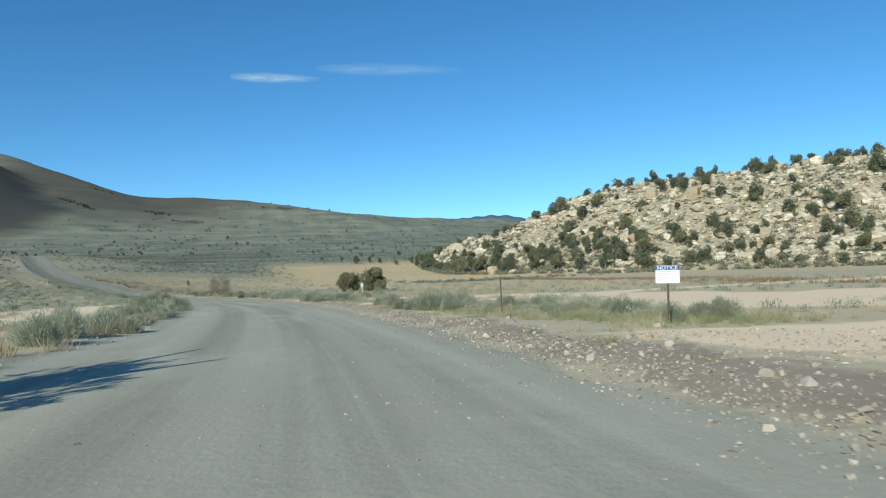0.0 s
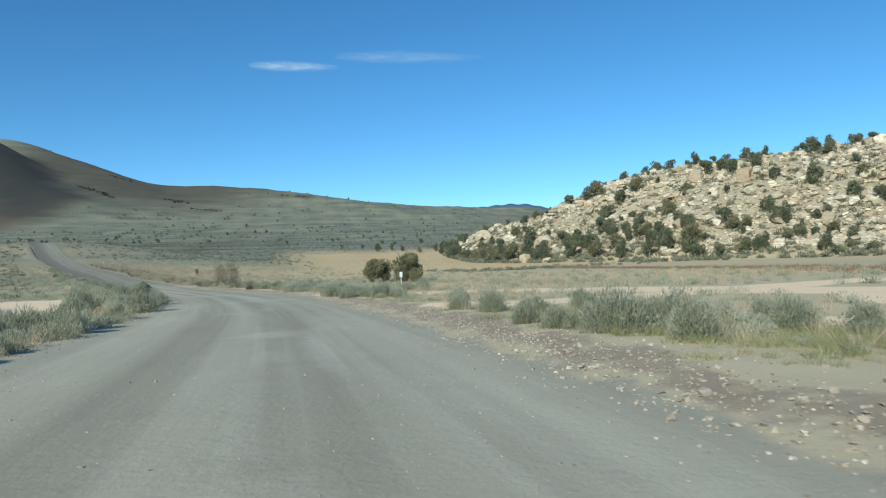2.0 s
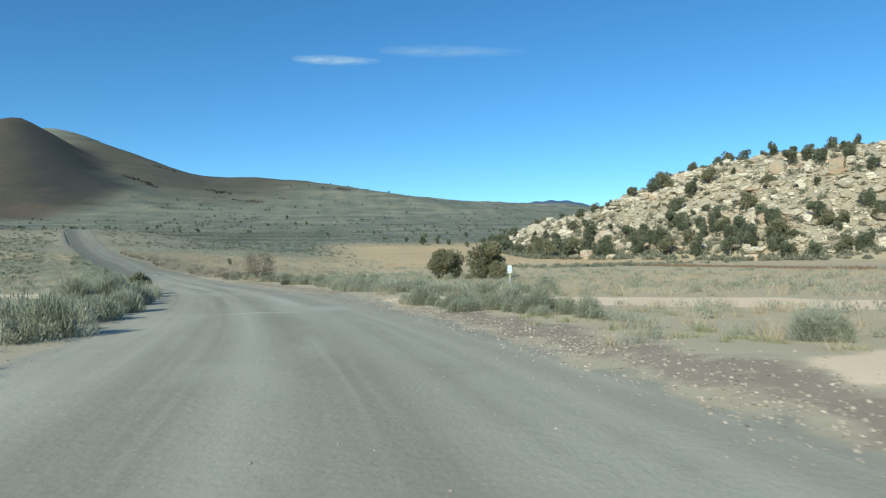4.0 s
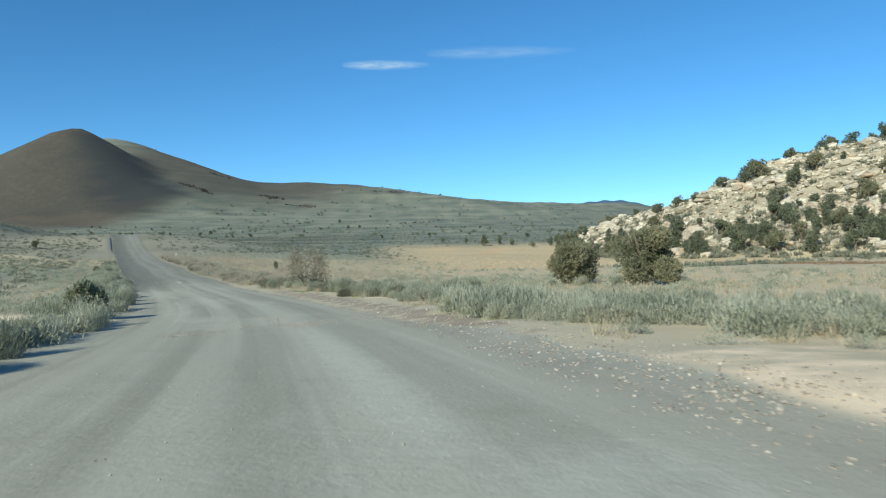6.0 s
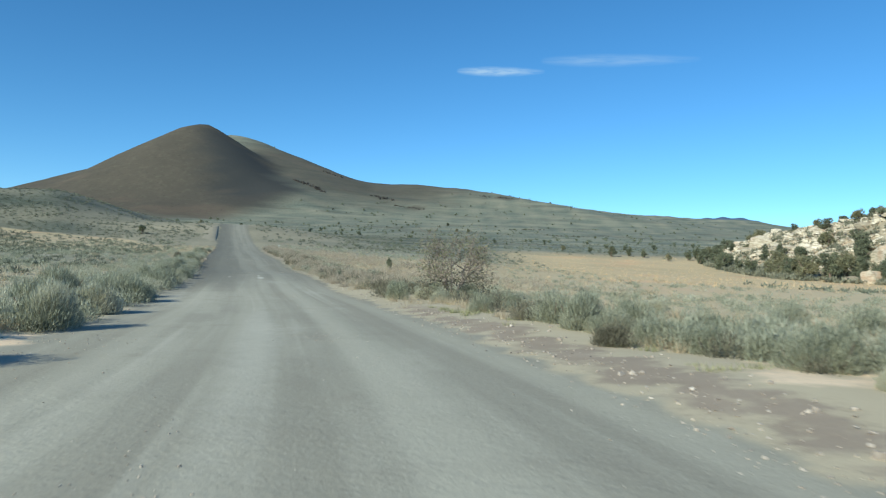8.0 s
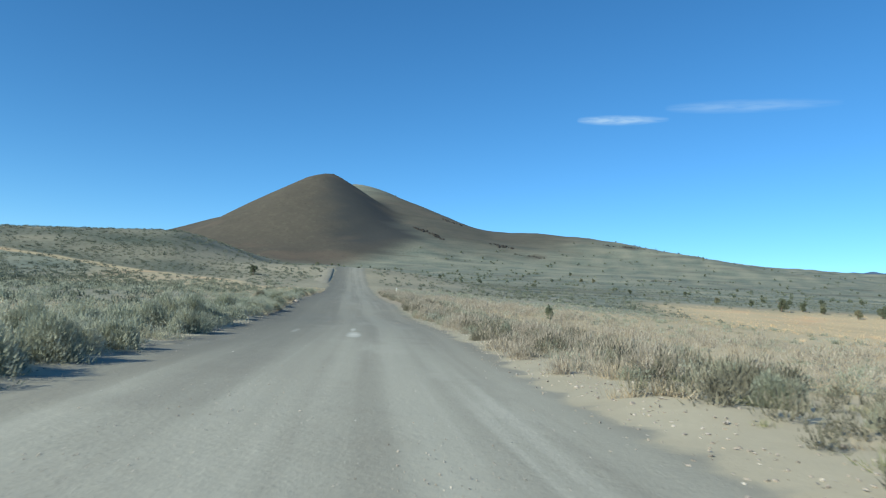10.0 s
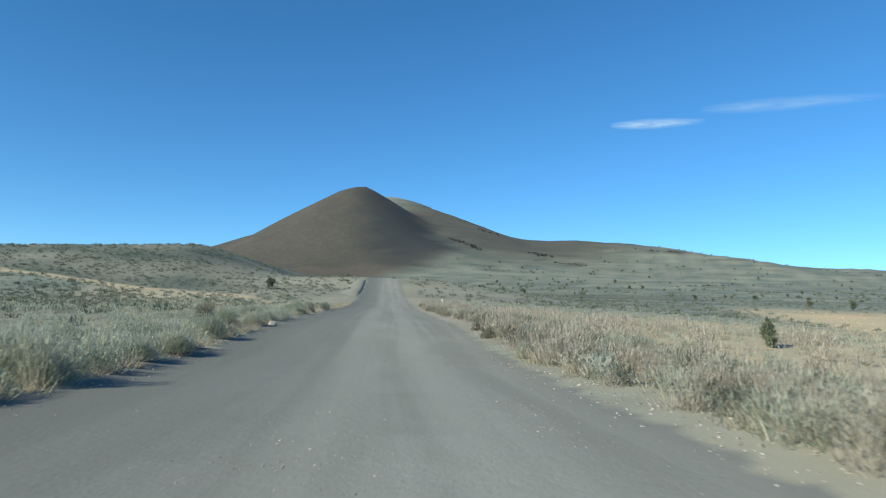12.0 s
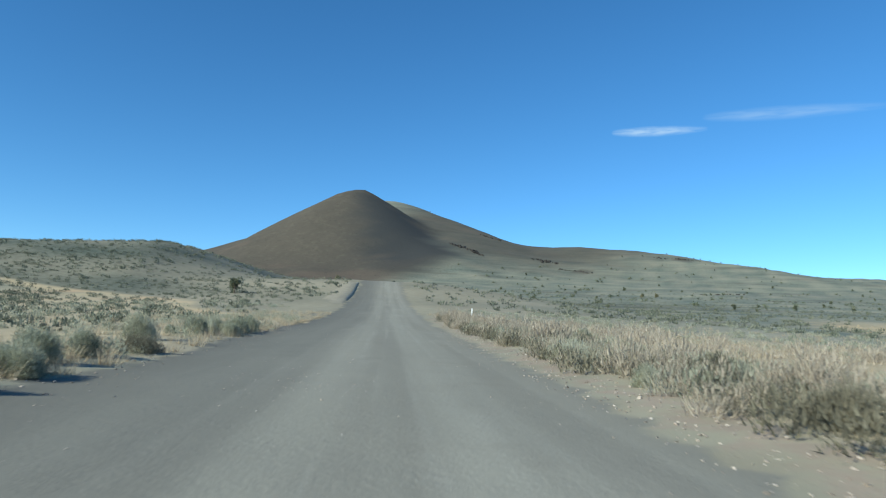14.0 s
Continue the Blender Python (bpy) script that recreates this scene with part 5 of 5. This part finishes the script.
for x, y, s in ((5.3, 17.6, 0.10), (3.9, 12.3, 0.11), (4.1, 8.0, 0.10), (8.9, 14.6, 0.10), (10.5, 16.5, 0.10), (-36.6, 88.4, 0.08), (-20.8, 84.4, 0.10), (-9.6, 73.3, 0.36), (-84, 159.5, 0.20), (-43.7, 100.2, 0.14)):
    lay_block(STONES[rng.randint(6)], x, y, s, 0.3, "stone", "large pale stone lying on the bare verge", "loose stones on the verge", "stone")
metas = [arrays(block_mesh(280 + k, 8, 0.7, GRAVEL, 0.5)) for k in range(6)]
for count, y_lo, y_hi, share, mean in ((15000, 0, 70, 0.88, -3.9), (9000, 70, 205, 0.66, -3.85)):
    i = rng.randint(int(np.argmin(np.abs(LINE[:, 1] - y_lo))), int(np.argmin(np.abs(LINE[:, 1] - y_hi))), count)
    d = np.where(rng.uniform(size=count) < share, 5.35 + 0.75 * rng.normal(size=count), -(left_edge(LINE[i, 1]) + 0.1 + 0.6 * rng.normal(size=count)))
    d = np.where(rng.uniform(size=count) < 0.06, rng.uniform(-4.5, 4.5, count), d)
    x, y = beside(i, d)
    keep = (y < 46) | (y > 74) | (rng.uniform(size=count) < 0.85)
    x, y, d, count = x[keep], y[keep], d[keep], int(keep.sum())
    scatter_blocks("gravel", metas, x, y, np.clip(np.exp(rng.normal(mean, 0.5, count)), 0.008, np.where(y < 30, 0.07, 0.03)) * np.where(np.abs(d) < 4.3, 0.55, 1), 0.2, GRAVEL, "loose pale gravel along the road verges", "gravel", rng)
# patches of loose gravel on the running surface
px, py = [], []
for k in range(18):
    i, d, long, wide = rng.randint(int(np.argmin(np.abs(LINE[:, 1] - 6))), int(np.argmin(np.abs(LINE[:, 1] - 190)))), rng.uniform(-3.2, 3.6), rng.uniform(0.8, 2.4), rng.uniform(0.3, 0.8)
    along_, across_ = rng.normal(size=170) * long, rng.normal(size=170) * wide
    px.append(LINE[i, 0] + (d + across_) * way_at[i, 1] + along_ * way_at[i, 0]), py.append(LINE[i, 1] - (d + across_) * way_at[i, 0] + along_ * way_at[i, 1])
x, y = np.concatenate(px), np.concatenate(py)
scatter_blocks("gravel", metas, x, y, np.clip(np.exp(rng.normal(-4.75, 0.35, len(x))), 0.005, 0.018), 0.25, GRAVEL, "patches of loose gravel on the road", "gravel", rng)
# thicker loose gravel where the road bends
px, py = [], []
bend = np.random.RandomState(311)
for d, y0, long, wide, count in ((1.3, 80.6, 0.9, 0.18, 260), (1.8, 78.2, 0.6, 0.45, 620), (-1.1, 76.6, 0.6, 0.5, 320), (2.7, 78.3, 0.7, 0.3, 200), (4.3, 79.4, 1.4, 0.45, 420), (5.3, 80.2, 2.4, 0.5, 520), (4.6, 84.5, 2.2, 0.4, 300), (0.2, 77.4, 0.7, 0.3, 160)):
    i = int(np.argmin(np.abs(LINE[:, 1] - y0)))
    along_, across_ = bend.normal(size=count) * long, d + bend.normal(size=count) * wide
    px.append(LINE[i, 0] + across_ * way_at[i, 1] + along_ * way_at[i, 0]), py.append(LINE[i, 1] - across_ * way_at[i, 0] + along_ * way_at[i, 1])
x, y = np.concatenate(px), np.concatenate(py)
scatter_blocks("gravel", metas, x, y, np.clip(np.exp(bend.normal(-4.45, 0.35, len(x))), 0.007, 0.02), 0.25, GRAVEL, "thick loose gravel where the road bends", "gravel", bend)
for k in range(46):
    i = bend.randint(int(np.argmin(np.abs(LINE[:, 1] - 75))), int(np.argmin(np.abs(LINE[:, 1] - 98))))
    d = 5.3 + 1.5 * bend.uniform()
    lay_block(STONES[bend.randint(6)], LINE[i, 0] + d * way_at[i, 1], LINE[i, 1] - d * way_at[i, 0], float(bend.uniform(0.022, 0.06)), 0.25, "stone", "pale loose stone below the roadside brush", "loose stones on the verge", "stone")
x, y = rng.uniform(1, 15, 5000), rng.uniform(3, 16, 5000)
keep = np.abs(along(LINE, x, y, 40)[0]) > 5
scatter_blocks("rubble", metas, x[keep], y[keep], np.clip(np.exp(rng.normal(-3.9, 0.5, keep.sum())), 0.01, 0.07), 0.2, GRAVEL, "small stones scattered over bare pink soil", "gravel", rng)


# ---- signs and posts ----
def box(bm, x0, x1, y0, y1, z0, z1, bevel=0.0):
    res = bmesh.ops.create_cube(bm, size=1.0, matrix=Matrix.Translation(((x0 + x1) / 2, (y0 + y1) / 2, (z0 + z1) / 2)) @ Matrix.Diagonal((x1 - x0, y1 - y0, z1 - z0, 1)))
    if bevel:
        edges = list({e for v in res["verts"] for e in v.link_edges})
        bmesh.ops.bevel(bm, geom=edges, offset=bevel, segments=2, affect="EDGES", profile=0.5)
    return bm


def words(text, size, material, parent, x, y, z, name="lettering"):
    """Upright lettering in the built-in font, as a mesh that faces -y."""
    curve = bpy.data.curves.new(name, "FONT")
    curve.body, curve.size, curve.align_x, curve.align_y, curve.extrude = text, size, "CENTER", "CENTER", 0.001
    tmp = new(name, curve)
    me = bpy.data.meshes.new_from_object(tmp.evaluated_get(bpy.context.evaluated_depsgraph_get()))
    bpy.data.objects.remove(tmp)
    me.materials.clear()
    me.materials.append(material)
    me.transform(pose(x, y, z, 90))
    return part(name, me, material, parent)


def make_notice(x, y, turn):
    sign = tagged(new("notice_sign"), "white notice board with a blue heading on a steel post", "sign")
    bm = bmesh.new()
    box(bm, -0.018, 0.018, 0.004, 0.012, -0.25, 1.56)
    box(bm, -0.026, -0.018, 0.004, 0.034, -0.25, 1.56), box(bm, 0.018, 0.026, 0.004, 0.034, -0.25, 1.56)
    part("post", bm, STEEL, sign, "rusty brown channel post")
    panel = part("panel", box(bmesh.new(), -0.315, 0.315, -0.004, 0.0, 1.10, 1.585, 0.0015), PANEL, sign, "white sheet-metal panel")
    part("heading", box(bmesh.new(), -0.312, 0.312, -0.008, -0.0045, 1.455, 1.582), BLUE, panel, "dark blue heading band")
    words("NOTICE", 0.15, PANEL, panel, 0, -0.0105, 1.518)
    for k in range(6):
        w = (0.27, 0.26, 0.27, 0.24, 0.27, 0.20)[k]
        part("print_line", box(bmesh.new(), -w, w, -0.0065, -0.0045, 1.415 - 0.052 * k, 1.430 - 0.052 * k), INK, panel)
    for z in (1.16, 1.53):
        bm = bmesh.new()
        bmesh.ops.create_cone(bm, cap_ends=True, segments=8, radius1=0.011, radius2=0.009, depth=0.008, matrix=pose(0, -0.012, z, 90))
        part("bolt", bm, STEEL, sign)
    bm = bmesh.new()
    box(bm, -0.319, 0.319, -0.0055, 0.002, 1.092, 1.101), box(bm, -0.319, -0.3155, -0.0055, 0.002, 1.101, 1.585), box(bm, 0.3155, 0.319, -0.0055, 0.002, 1.101, 1.585)
    part("rim", bm, STEEL, panel)
    sign.matrix_world = pose(x, y, float(lies(x, y)[0]), 0, 1.5, turn)


make_notice(6.02, 18.9, -27)


def make_stake(x, y, tall):
    post = tagged(new("steel_stake"), "dark steel fence stake in sagebrush", "post")
    bm = bmesh.new()
    box(bm, -0.024, 0.024, -0.003, 0.003, -0.3, tall), box(bm, -0.004, 0.004, 0.003, 0.034, -0.3, tall)
    part("stake", bm, STEEL, post)
    for k in range(7):
        part("stud", box(bmesh.new(), -0.009, 0.009, -0.011, -0.003, 0.2 + 0.16 * k, 0.22 + 0.16 * k), STEEL, post)
    post.matrix_world = pose(x, y, float(lies(x, y)[0]), 0, 0, -20)


make_stake(2.05, 25.5, 1.42)


def make_marker(x, y, tall, wide, turn):
    post = tagged(new("marker_post"), "small white marker post beside the road", "post", "white marker posts")
    part("blade", box(bmesh.new(), -wide / 2, wide / 2, -0.006, 0.006, -0.3, tall, 0.005), WHITE_POST, post)
    post.matrix_world = pose(x, y, float(lies(x, y)[0]), 0, 0.8, turn)


def make_signed_marker(x, y, tall, turn):
    """A bowed plastic blade with a small printed plate on top and a yellow sticker under it."""
    post = tagged(new("marker_post"), "white plastic marker post with a small printed plate", "post", "white marker posts")
    bm = bmesh.new()
    rows = []
    for k in range(9):
        z = -0.3 + (tall - 0.05 + 0.3) * k / 8
        bow = 0.05 * (1 - max(z, 0) / tall) ** 2
        half = 0.047 + 0.006 * (k < 4)
        rows.append([bm.verts.new((bow + u * half, v, z)) for u, v in ((-1, 0.004), (-0.75, -0.007), (0.75, -0.007), (1, 0.004))])
    for lo, hi in zip(rows, rows[1:]):
        for u in range(3):
            bm.faces.new((lo[u], lo[u + 1], hi[u + 1], hi[u]))
    bmesh.ops.solidify(bm, geom=bm.faces[:], thickness=0.004)
    part("blade", bm, WHITE_POST, post)
    plate = part("plate", box(bmesh.new(), -0.115, 0.115, -0.018, -0.013, tall - 0.38, tall + 0.02, 0.002), PANEL, post, "white plate with faint print")
    for k in range(4):
        w = (0.075, 0.10, 0.09, 0.10)[k]
        part("print_line", box(bmesh.new(), -w, w, -0.021, -0.0185, tall - 0.10 - 0.075 * k, tall - 0.075 - 0.075 * k), INK, plate)
    for u in (-1, 1):
        part("clip", box(bmesh.new(), u * 0.10 - 0.016, u * 0.10 + 0.016, -0.024, -0.0185, tall - 0.012, tall + 0.03, 0.003), DECAL, plate)
    part("sticker", box(bmesh.new(), -0.036, 0.036, -0.014, -0.0095, tall - 0.53, tall - 0.44), YELLOW, post, "yellow sticker")
    post.matrix_world = pose(x, y, float(lies(x, y)[0]) - 0.06, 0, 0, turn)


make_signed_marker(-8.83, 74.5, 1.56, 14)
make_marker(-114, 228, 1.35, 0.14, 25)
